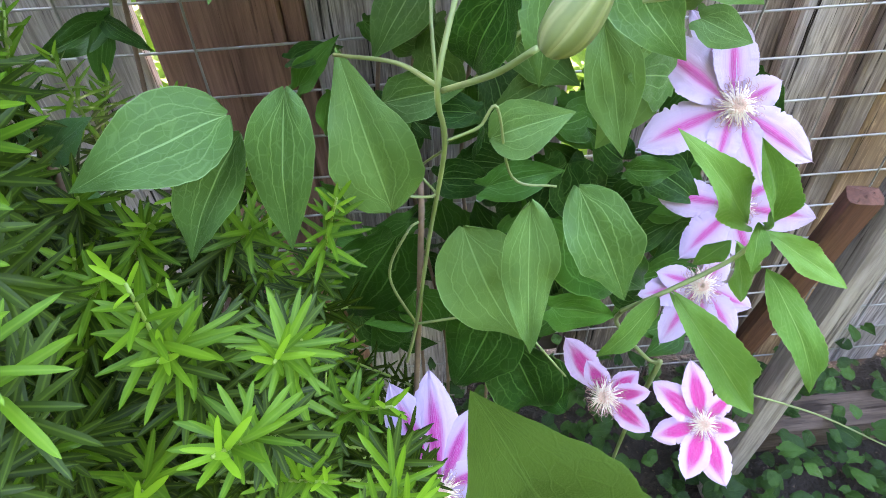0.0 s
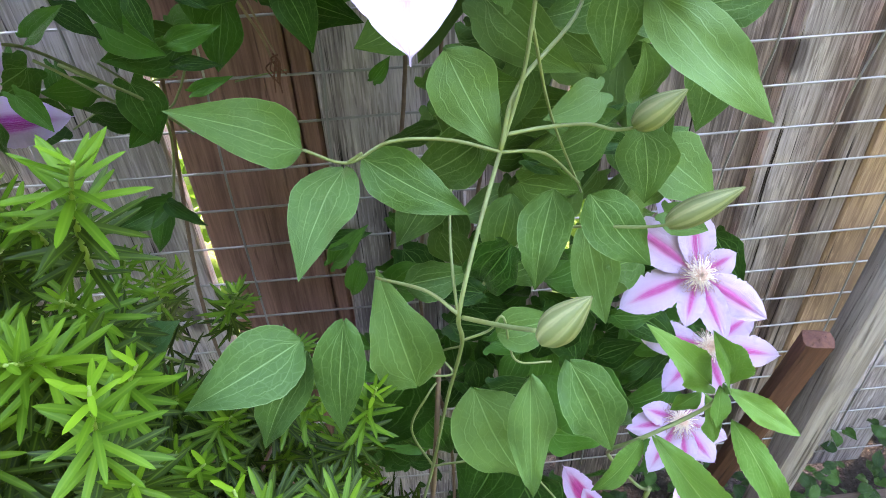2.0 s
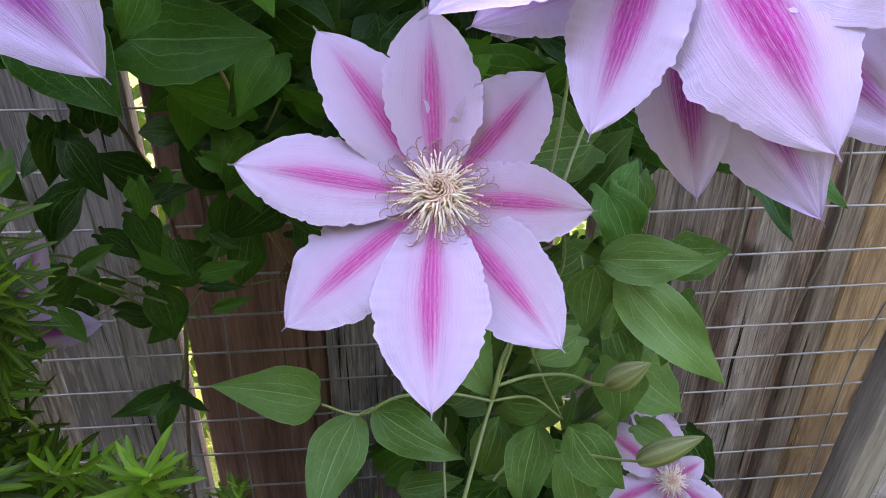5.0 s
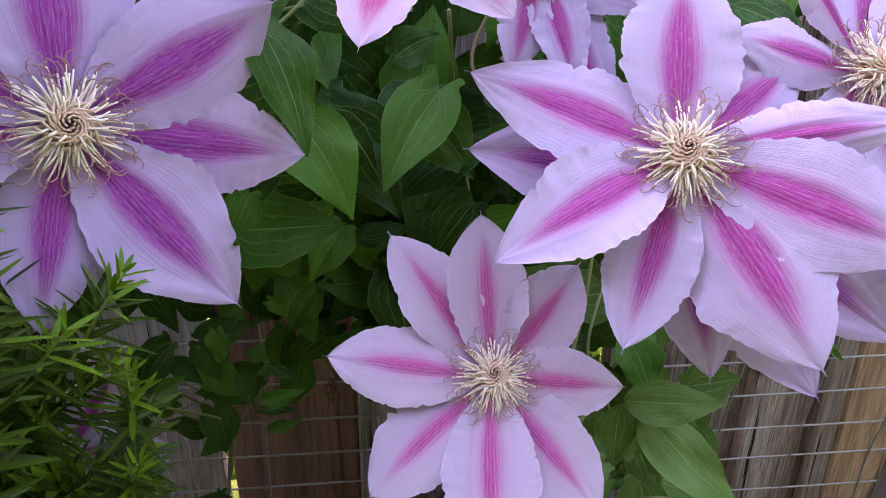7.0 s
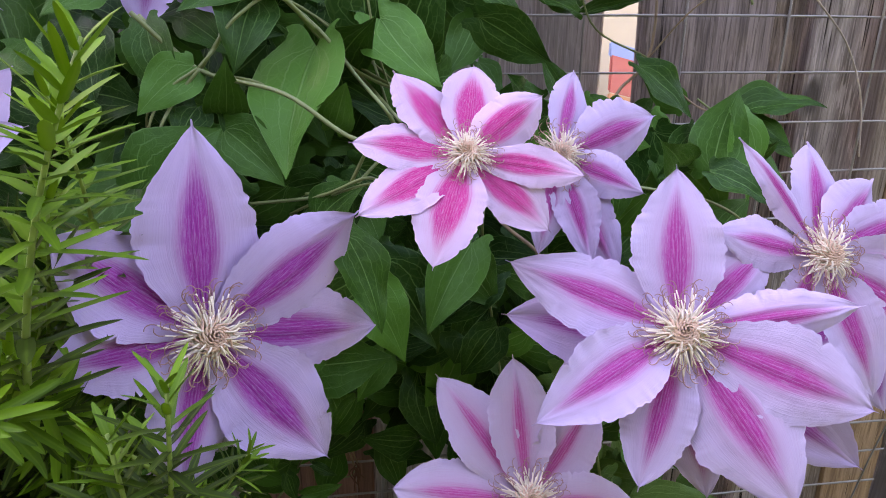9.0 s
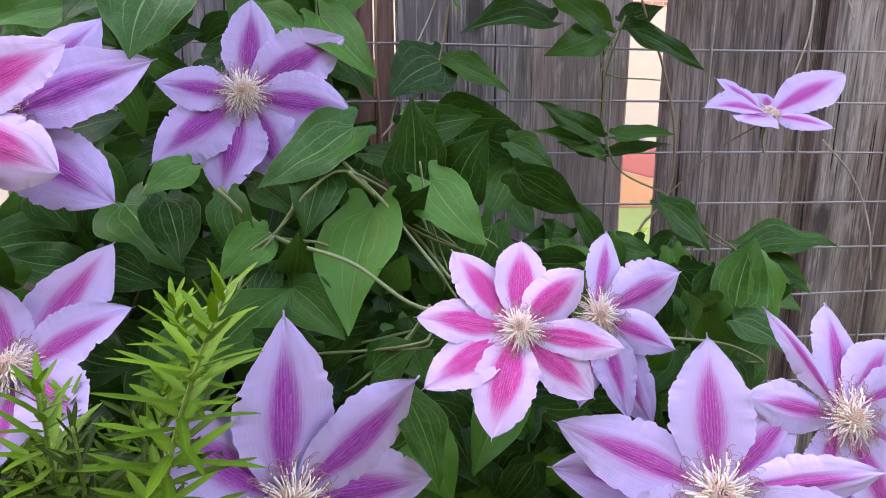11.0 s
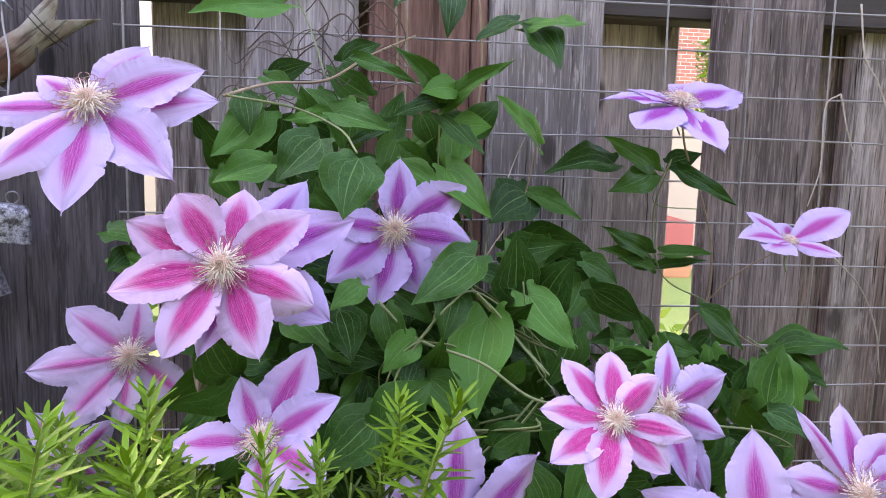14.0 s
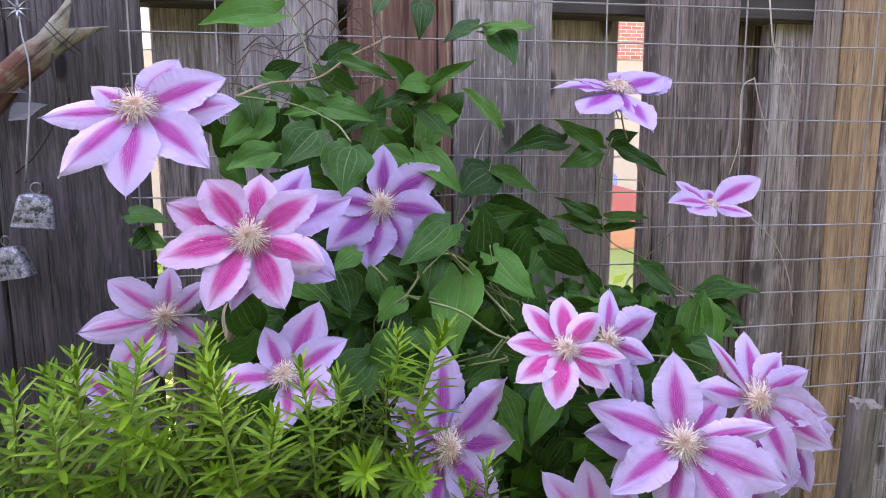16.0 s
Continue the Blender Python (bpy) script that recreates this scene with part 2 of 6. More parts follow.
def wood_material(name, light, dark, wear=1.0):
    m = Mat(name)
    r = m.rnd()
    shift = m.node("CombineXYZ", X=m.math("MULTIPLY", r, 7.0), Y=m.math("MULTIPLY", r, 3.0), Z=m.math("MULTIPLY", r, 11.0)).outputs[0]
    base = m.coords("Object", (1, 1, 0.07), shift)
    warp = m.noise(m.coords("Object", (1, 1, 0.35), shift), 9.0, 3)
    bent = m.node("VectorMath", i0=base)
    bent.operation = "ADD"
    m.t.links.new(m.node("CombineXYZ", X=m.math("MULTIPLY", warp, 0.05), Y=0.0, Z=0.0).outputs[0], bent.inputs[1])
    long = m.noise(bent.outputs[0], 55.0, 6, 0.65)
    fine = m.noise(m.coords("Object", (1, 1, 0.03), shift), 330.0, 3, 0.6)
    patch = m.noise(m.coords("Object", (1, 1, 0.4), shift), 6.0, 4)
    crack = m.step(m.noise(m.coords("Object", (1, 1, 0.025), shift), 130.0, 4, 0.7), 0.40, 0.33)
    # knots: a few dark ovals along the board
    vor = m.node("TexVoronoi", Scale=1.0)
    vor.feature, vor.voronoi_dimensions = "F1", "2D"
    flat = m.node("SeparateXYZ", Vector=m.coords("Object", (12, 1, 5.5), shift))
    m.t.links.new(m.node("CombineXYZ", X=flat.outputs[0], Y=flat.outputs[2], Z=0.0).outputs[0], vor.inputs["Vector"])
    some = m.step(m.node("SeparateXYZ", Vector=vor.outputs["Color"]).outputs[0], 0.72, 0.74)
    knot = m.math("MULTIPLY", m.step(vor.outputs["Distance"], 0.15, 0.07), some)
    fleck = m.noise(m.coords("Object", (1, 1, 0.045), shift), 460.0, 2, 0.5)
    f = m.math("ADD", m.step(long, 0.34, 0.66, 0.0, 0.75), m.step(fine, 0.35, 0.65, -0.1, 0.35), clamp=True)
    col = m.mix(f, dark, light)
    col = m.mix(m.step(patch, 0.45, 0.68, 0.0, 0.75), col, tuple(0.55 * c for c in dark))
    flake = m.step(m.noise(m.coords("Object", (1, 1, 0.16), shift), 120.0, 3, 0.6), 0.58, 0.66, 0.0, 0.38 * wear)
    col = m.mix(flake, col, tuple(min(1, 1.35 * c) for c in light))
    col = m.mix(m.step(fleck, 0.57, 0.66, 0.0, 0.28 * wear), col, tuple(min(1, 1.5 * c) for c in light))
    col = m.mix(m.step(fleck, 0.43, 0.35, 0.0, 0.6 * wear), col, tuple(0.5 * c for c in dark))
    col = m.mix(m.math("MULTIPLY_ADD", r, 0.35, 0.0), col, tuple(0.75 * c for c in light))
    col = m.mix(m.math("MULTIPLY", knot, 0.8), col, tuple(0.35 * c for c in dark))
    col = m.mix(m.math("MULTIPLY", crack, wear), col, (0.016, 0.012, 0.010))
    m.set(Base_Color=col, Roughness=0.86)
    m.b.inputs["Specular IOR Level"].default_value = 0.2
    h = m.math("SUBTRACT", m.math("ADD", m.math("MULTIPLY", long, 0.8), m.math("MULTIPLY", fine, 0.4)), m.math("MULTIPLY", crack, 1.2))
    m.bump(h, 0.8, 0.0025)
    return m.m


WOOD_GREY = wood_material("weathered_grey_wood", (0.58, 0.515, 0.485), (0.16, 0.132, 0.120))
WOOD_DARK = wood_material("dark_weathered_wood", (0.37, 0.295, 0.265), (0.075, 0.058, 0.050))
WOOD_BLACK = wood_material("blackened_weathered_wood", (0.165, 0.142, 0.138), (0.030, 0.026, 0.025))
WOOD_RED = wood_material("reddish_cedar_wood", (0.34, 0.185, 0.14), (0.17, 0.088, 0.066), 0.4)
WOOD_TAN = wood_material("fresh_tan_wood", (0.52, 0.34, 0.20), (0.22, 0.13, 0.08), 0.8)
WOOD_BROWN = wood_material("brown_bark_edge_wood", (0.36, 0.29, 0.235), (0.15, 0.11, 0.085), 0.9)
WOOD_PALE = wood_material("bleached_driftwood", (0.36, 0.315, 0.265), (0.18, 0.150, 0.122), 0.5)
WOOD_TIMBER = wood_material("dark_brown_timber", (0.15, 0.11, 0.082), (0.06, 0.042, 0.031), 0.6)
WOOD_RUST = wood_material("red_stained_wood", (0.15, 0.068, 0.046), (0.09, 0.042, 0.030), 0.4)


# ---- mesh helpers ----
def mesh_of(name, verts, faces, mats, uvs=None, slots=None, smooth=True):
    me = bpy.data.meshes.new(name)
    me.from_pydata(verts, [], faces)
    for m in mats:
        me.materials.append(m)
    if uvs is not None:
        layer = me.uv_layers.new(name="UVMap")
        idx = np.empty(len(me.loops), np.int32)
        me.loops.foreach_get("vertex_index", idx)
        layer.data.foreach_set("uv", np.asarray(uvs, np.float32)[idx].ravel())
    if slots is not None:
        me.polygons.foreach_set("material_index", np.asarray(slots, np.int32))
    if smooth:
        me.polygons.foreach_set("use_smooth", np.ones(len(me.polygons), bool))
    me.update()
    return me


def child(name, me, parent, m=None, label=""):
    ob = new(name, me)
    ob.parent = parent
    if m is not None:
        ob.matrix_basis = m
    return tagged(ob, label)


def thing(name, label, category, m=None, group="", kind=""):
    ob = new(name)
    ob.empty_display_size = 0.02
    if m is not None:
        ob.matrix_basis = m
    return tagged(ob, label, category, group, kind)


def spline(points, per=7):
    """Points along a smooth line through the given ones."""
    p = [Vector(q) for q in points]
    p = [2 * p[0] - p[1]] + p + [2 * p[-1] - p[-2]]
    line = []
    for a, b, c, d in zip(p, p[1:], p[2:], p[3:]):
        for i in range(per):
            t = i / per
            line.append(0.5 * ((2 * b) + (c - a) * t + (2 * a - 5 * b + 4 * c - d) * t * t + (3 * b - a - 3 * c + d) * t ** 3))
    return line + [p[-2]]


def tube(line, radius, sides=6, taper=1.0):
    """Vertices and faces of a round bar along a line; radius shrinks to taper times itself."""
    verts, faces = [], []
    up = Vector((0.31, 0.87, 0.38))
    for i, q in enumerate(line):
        d = (line[min(i + 1, len(line) - 1)] - line[max(i - 1, 0)]).normalized()
        a = d.cross(up).normalized()
        b = d.cross(a)
        r = radius * (1 + (taper - 1) * i / (len(line) - 1))
        verts += [q + r * (math.cos(2 * math.pi * k / sides) * a + math.sin(2 * math.pi * k / sides) * b) for k in range(sides)]
    for i in range(len(line) - 1):
        for k in range(sides):
            k2 = (k + 1) % sides
            faces.append((i * sides + k, i * sides + k2, (i + 1) * sides + k2, (i + 1) * sides + k))
    faces.append(tuple(range(sides - 1, -1, -1)))
    faces.append(tuple(range((len(line) - 1) * sides, len(line) * sides)))
    return verts, faces


def joined(pieces):
    verts, faces = [], []
    for v, f in pieces:
        n = len(verts)
        verts += v
        faces += [tuple(i + n for i in q) for q in f]
    return verts, faces


def box(x0, x1, y0, y1, z0, z1, bevel=0.002):
    bm = bmesh.new()
    bmesh.ops.create_cube(bm, size=1)
    for v in bm.verts:
        v.co = ((x0 + x1) / 2 + v.co.x * (x1 - x0), (y0 + y1) / 2 + v.co.y * (y1 - y0), (z0 + z1) / 2 + v.co.z * (z1 - z0))
    bmesh.ops.bevel(bm, geom=bm.edges[:], offset=bevel, segments=2, affect="EDGES")
    return bm


def bm_mesh(name, bm, mat, smooth=False):
    me = bpy.data.meshes.new(name)
    bm.to_mesh(me)
    bm.free()
    me.materials.append(mat)
    if smooth:
        me.polygons.foreach_set("use_smooth", np.ones(len(me.polygons), bool))
    return me


# ---- ground ----
def ground_material():
    m = Mat("soil_and_lawn")
    p = m.coords("Object")
    n1, n2, n3 = m.noise(p, 22.0, 6, 0.65), m.noise(p, 3.0, 4), m.noise(p, 160.0, 3)
    soil = m.mix(n1, (0.008, 0.0055, 0.004), (0.032, 0.022, 0.015))
    soil = m.mix(m.step(n3, 0.62, 0.7), soil, (0.10, 0.07, 0.045))
    grass = m.mix(n1, (0.10, 0.17, 0.03), (0.20, 0.30, 0.05))
    grass = m.mix(m.math("MULTIPLY", n2, 0.5), grass, (0.26, 0.30, 0.08))
    y = m.node("SeparateXYZ", Vector=p).outputs[1]
    # the unseen near side is grass too, added to cut warm bounce light
    m.set(Base_Color=m.mix(m.step(m.math("ABSOLUTE", m.math("SUBTRACT", m.math("ADD", y, m.math("MULTIPLY", n1, 0.1)), 0.25)), 0.61, 0.67), soil, grass), Roughness=0.95)
    m.bump(m.math("ADD", n1, m.math("MULTIPLY", n3, 0.4)), 0.9, 0.02)
    return m.m


def ground():
    xs = np.concatenate([[-900, -60, -8, -3], np.linspace(-1.5, 1.5, 61), [3, 8, 60, 900]])
    ys = np.concatenate([[-900, -60, -8, -2], np.linspace(-0.6, 1.0, 33), [2, 5, 12, 60, 900]])
    verts = [(x, y, GROUND + (0.03 * (noise.noise((x * 6, y * 6, 0)) + 0.5 * noise.noise((x * 22, y * 22, 3))) if abs(x) < 1.5 and -0.6 < y < 0.9 else 0.0)) for y in ys for x in xs]
    w = len(xs)
    faces = [(j * w + i, j * w + i + 1, (j + 1) * w + i + 1, (j + 1) * w + i) for j in range(len(ys) - 1) for i in range(w - 1)]
    ob = new("ground", mesh_of("ground", verts, faces, [ground_material()]))
    tagged(ob, "dark crumbly garden soil with sunlit lawn beyond the fence", "ground", kind="structure")


ground()

# ---- fence ----
fence = thing("fence", "weathered grey and brown wooden board fence with gaps", "fence", kind="structure")
FRONT, BACK, TOP = 0.735, 0.793, 1.82


def board(x0, x1, face, mat, top=TOP, thick=0.019, bottom=GROUND + 0.02):
    """A sawn board with a slightly wavy edge, standing just over the soil."""
    rows, verts, faces = 26, [], []
    seed = random.random() * 50
    for i in range(rows + 1):
        z = bottom + (top - bottom) * i / rows
        a = 0.0016 * noise.noise((seed, z * 4, 0))
        b = 0.0016 * noise.noise((seed + 9, z * 4, 0))
        d = 0.0015 * noise.noise((seed + 4, z * 2.5, 0))
        e = 0.003
        verts += [(x0 + a, face + thick + d, z), (x0 + a, face + e + d, z), (x0 + a + e, face + d, z), (x1 + b - e, face + d, z), (x1 + b, face + e + d, z), (x1 + b, face + thick + d, z)]
    for i in range(rows):
        for k in range(6):
            k2 = (k + 1) % 6
            faces.append((i * 6 + k, i * 6 + k2, i * 6 + 6 + k2, i * 6 + 6 + k))
    faces += [(5, 4, 3, 2, 1, 0), tuple(rows * 6 + k for k in range(6))]
    return child("board", mesh_of("board", verts, faces, [mat], smooth=False), fence)


# two back boards reach on unseen behind front ones to stop sun leaks
for x0, x1, face, mat in (
    (-1.30, -1.17, BACK, WOOD_GREY), (-1.165, -1.03, FRONT, WOOD_DARK), (-1.02, -0.90, BACK, WOOD_GREY), (-0.895, -0.742, FRONT, WOOD_BLACK),
    (-0.738, -0.561, FRONT, WOOD_BLACK), (-0.563, -0.438, BACK, WOOD_GREY), (-0.440, -0.315, FRONT, WOOD_GREY), (-0.303, -0.186, FRONT, WOOD_RED),
    (-0.1845, -0.1662, FRONT, WOOD_RED), (-0.1640, -0.028, FRONT, WOOD_GREY), (-0.105, 0.093, BACK, WOOD_GREY), (0.112, 0.247, FRONT, WOOD_DARK),
    (0.165, 0.345, BACK, WOOD_DARK), (0.316, 0.40, 0.772, WOOD_GREY), (0.379, 0.409, FRONT, WOOD_BROWN), (0.4105, 0.489, FRONT, WOOD_TAN), (0.493, 0.630, FRONT, WOOD_GREY),
    (0.636, 0.77, BACK, WOOD_GREY), (0.775, 0.91, FRONT, WOOD_DARK), (0.915, 1.05, BACK, WOOD_GREY), (1.055, 1.20, FRONT, WOOD_GREY)):
    board(x0, x1, face, mat)
# unseen boards carry the fence on both ways, added to shade the near ground
for k in range(20):
    for s in (-1, 1):
        a = (1.21 if s > 0 else 1.31) + 0.134 * k
        x0, x1 = sorted((s * a, s * (a + 0.13)))
        board(x0, x1, FRONT if k % 2 else BACK, WOOD_DARK if k % 3 else WOOD_GREY)
# extra back boards, added to stop light coming through two slits
board(-0.215, -0.12, BACK, WOOD_DARK, 1.26)
board(-0.43, -0.27, BACK, WOOD_DARK, bottom=0.9)


def rail(z0, z1):
    bm = box(-3.9, 3.9, FRONT + 0.0195, BACK - 0.0005, z0, z1, 0.003)
    me = bm_mesh("rail", bm, WOOD_DARK_LONG)
    return child("rail", me, fence)


def rail_material():
    m = Mat("weathered_rail_wood")
    n = m.noise(m.coords("Object", (0.06, 1, 1)), 60.0, 6, 0.65)
    p = m.noise(m.coords("Object", (0.5, 1, 1)), 7.0, 3)
    m.set(Base_Color=m.mix(p, m.mix(n, (0.05, 0.042, 0.037), (0.16, 0.13, 0.11)), (0.045, 0.037, 0.032)), Roughness=0.88)
    m.bump(n, 0.7, 0.002)
    return m.m


WOOD_DARK_LONG = rail_material()
rail(1.462, 1.552)
rail(0.03, 0.12)

# ---- wire mesh in front of the boards ----
wire_mesh = thing("wire_mesh", "galvanised welded wire mesh fixed to the fence boards", "wire mesh")
MESH_Y, MESH_X, MESH_Z = 0.72, -0.16, 1.42


def wire(line, name="wire"):
    v, f = tube(line, 0.00125, 6)
    return child(name, mesh_of("wire", v, f, [WIRE]), wire_mesh)


def bulge(x, z):
    """How far the slack mesh stands off its flat plane, in x, y and z."""
    mid = math.exp(-(((z - 0.74) / 0.085) ** 2))
    low = 1 / (1 + math.exp((z - 0.58) / 0.02))
    return Vector((0.009 * mid - 0.003 * low, -0.012 * mid + 0.008 * low, -0.005 * mid + 0.006 * low))


for k in range(-4, 10):
    x = MESH_X + 0.1016 * k
    s = k * 3.7
    wire([Vector((x + 0.004 * noise.noise((s, z * 3, 0)), MESH_Y + 0.003 * noise.noise((s, z * 2, 5)) - 0.0013, z)) + bulge(x, z) for z in np.linspace(GROUND + 0.03, 1.56, 60)])
for j in range(-3, 33):
    z = MESH_Z - 0.0508 * j
    s = j * 2.9
    if z < GROUND + 0.03:
        continue
    wire([Vector((x, MESH_Y + 0.003 * noise.noise((s, x * 2, 5)) + 0.0013, z + 0.003 * noise.noise((s, x * 3, 0)))) + bulge(x, z) for x in np.linspace(MESH_X - 0.4064 - 0.01, MESH_X + 0.9144 + 0.01, 40)])


# ---- clematis ----
vine = thing("clematis_vine", "green clematis vine climbing the wire mesh on the fence", "climbing plant")


def grid_faces(nu, nv):
    return [(j * (nu + 1) + i, j * (nu + 1) + i + 1, (j + 1) * (nu + 1) + i + 1, (j + 1) * (nu + 1) + i) for j in range(nv) for i in range(nu)]


def leaf_mesh(mat, seed, heart=0.15, teeth=0, nu=12, nv=20, peak=0.60):
    """A leaf blade one long and one wide: folded on its midrib, drooping at the tip, with two lobes at the stalk and a wavy or toothed margin."""
    verts, uvs = [], []
    fold, droop, wave = 0.08 + 0.20 * random.random() ** 2, 0.04 + 0.20 * random.random(), 0.025 + 0.035 * random.random()
    bend, lobe = 0.16 * (random.random() - 0.5), random.choice((0.04, 0.08, 0.16))
    open_base = 0.62 if heart > 0.04 else 0.0
    for j in range(nv + 1):
        v = (j / nv) ** 1.25
        half = 0.5 * math.sin(math.pi * min(1, v * 0.998 + 0.002) ** peak) ** 0.9 * (1 - 0.30 * v ** 3)
        half = max(half, 0.5 * open_base * (1 - v / 0.25) ** 2 + half * min(1.0, v / 0.25) if v < 0.25 else half)
        if teeth:
            half *= 1 + 0.07 * (((v * teeth) % 1.0) - 0.5)
        for i in range(nu + 1):
            u = 2 * i / nu - 1
            hand = 5 if u > 0 else 0
            edge = 1 + (lobe * noise.noise((seed + hand, v * 5, 1)) + 0.035 * noise.noise((seed + hand, v * 15, 3))) * abs(u)
            y = u * half * edge
            ear = math.sin(math.pi * min(1.0, 0.74 * abs(u))) ** 1.2
            x = v - heart * ear * (1 - v) ** 4
            z = fold * abs(y) + droop * 2 * (v - v * v) + wave * abs(u) ** 2 * math.sin(v * 9 + seed + hand) * (1 - v ** 4) + 0.03 * noise.noise((x * 4, y * 4, seed))
            # the blade puffs up a little between its veins
            z += 0.010 * math.sin(math.pi * min(1.0, abs(u) / 0.34)) * (1 - v) if abs(u) < 0.34 else 0.008 * math.sin(math.pi * min(1.0, (abs(u) - 0.34) / 0.33)) * (1 - v)
            verts.append((x, y + bend * math.sin(math.pi * v), z))
            uvs.append((i / nu, v))
    return mesh_of("leaf", verts, grid_faces(nu, nv), [mat], uvs)


LEAVES = {
    "CLEMATIS": [leaf_mesh(CLEMATIS, s * 3.1, random.choice((0.10, 0.15, 0.20))) for s in range(12)],
    "YOUNG": [leaf_mesh(YOUNG_LEAF, 40 + s * 3.7, 0.02, peak=0.64) for s in range(6)],
    "MINT": [leaf_mesh(MINT, s * 2.7, 0.0, 20, nv=80, peak=0.85) for s in range(3)],
    "EUON": [leaf_mesh(EUON, s * 2.3, 0.0, 12, nv=48, peak=0.88) for s in range(3)],
    "BROAD": [leaf_mesh(BROAD, 4.4, 0.1, 9, nv=36)],
}
OWNERS = {"CLEMATIS": vine, "YOUNG": vine}
leaf_count = [0]


def blade_pose(base, tip, width, twist=0.0, face=(0, -0.8, 0.6)):
    b, t = Vector(base), Vector(tip)
    ax = t - b
    length = ax.length
    ax.normalize()
    n = Vector(face) - ax * ax.dot(Vector(face))
    n = (n if n.length > 0.05 else Vector((0.2, -0.3, 1)) - ax * ax.dot(Vector((0.2, -0.3, 1)))).normalized()
    n = Matrix.Rotation(radians(twist), 3, ax) @ n
    m = Matrix((ax, n.cross(ax), n)).transposed().to_4x4()
    return Matrix.Translation(b) @ m @ Matrix.Diagonal((length, length * width, length, 1))


OUTWARD = (0.0, -0.87, 0.50)


def leaf(base, tip, width, kind="CLEMATIS", twist=0.0, owner=None, face=(0, -0.8, 0.6)):
    leaf_count[0] += 1
    meshes = LEAVES[kind]
    if not twist:
        twist = random.uniform(-22, 22)
    return child("leaf", meshes[leaf_count[0] % len(meshes)], owner or OWNERS[kind], blade_pose(base, tip, width * (0.74 if kind == "MINT" else 0.92), twist, face))


def stem(points, radius, mat=None, owner=None):
    line = spline(points)
    v, f = tube(line, radius, 7, 0.8)
    return child("stem", mesh_of("stem", v, f, [mat or STALK]), owner or vine)


PETALS = {}


def petal_mesh(mat, seed, tip=1.8, nu=18, nv=96):
    """A petal one long and one wide: broad shoulders, a short awn, three ribs along the middle, a crimped and nicked margin."""
    r = random.Random(seed)
    verts, uvs = [], []
    cup, curl = r.uniform(0.015, 0.05), r.uniform(0.0, 0.09)
    peak, blunt, skew = r.uniform(0.44, 0.56), tip * r.uniform(0.88, 1.18), r.uniform(-0.04, 0.04)
    roll, sway = r.uniform(-0.10, 0.14), r.uniform(-0.05, 0.05)
    nick = [(r.uniform(0.35, 0.85), r.choice((-1, 1)), r.uniform(0.05, 0.16)) for _ in range(2)]
    for j in range(nv + 1):
        v = j / nv
        b = min(1.0, v / 0.972)
        if b < peak:
            half = 0.5 * (0.20 + 0.80 * math.sin(0.5 * math.pi * b / peak) ** 1.35)
        else:
            half = 0.5 * max(0.0, 1 - ((b - peak) / (1 - peak)) ** blunt) ** 0.92
        if v > 0.945:
            half = max(half * (1 - 7 * (v - 0.945)), 0.008 * (1 - 0.5 * (v - 0.945) / 0.055))
        blade = math.sin(math.pi * b) if b < 1 else 0.0
        for i in range(nu + 1):
            u = 2 * i / nu - 1
            side = 7 if u > 0 else 0
            frill = abs(u) ** 3 * blade ** 0.5
            wavy = 0.080 * noise.noise((seed + side, v * 6, 2)) + 0.050 * noise.noise((seed + side, v * 17, 4)) + 0.060 * noise.noise((seed + side, v * 34, 6)) * (1 + 1.2 * noise.noise((seed + side, v * 5, 9)))
            for at, where, deep in nick:
                wavy -= deep * math.exp(-((v - at) / 0.010) ** 2) if u * where > 0 else 0.0
            y = u * half * (1 + frill * wavy)
            groove = 0.009 * math.cos(u * 18) * math.exp(-(u * 2.6) ** 2) * blade
            z = cup * math.sin(math.pi * v) - curl * v ** 3 + curl * v - roll * half * u * u + groove
            z += frill * (0.050 * noise.noise((seed + side, v * 3.5, 5)) + 0.016 * noise.noise((seed + side, v * 11, 5)) + 0.006 * noise.noise((seed + side, v * 30, 5)))
            z += 0.020 * noise.noise((v * 2.5, u * 1.5, seed)) * v + 0.006 * noise.noise((v * 9, u * 6, seed))
            verts.append((v, y + skew * blade + sway * v * blade * 0.5, z))
            uvs.append((i / nu, v))
    return mesh_of("petal", verts, grid_faces(nu, nv), [mat], uvs)


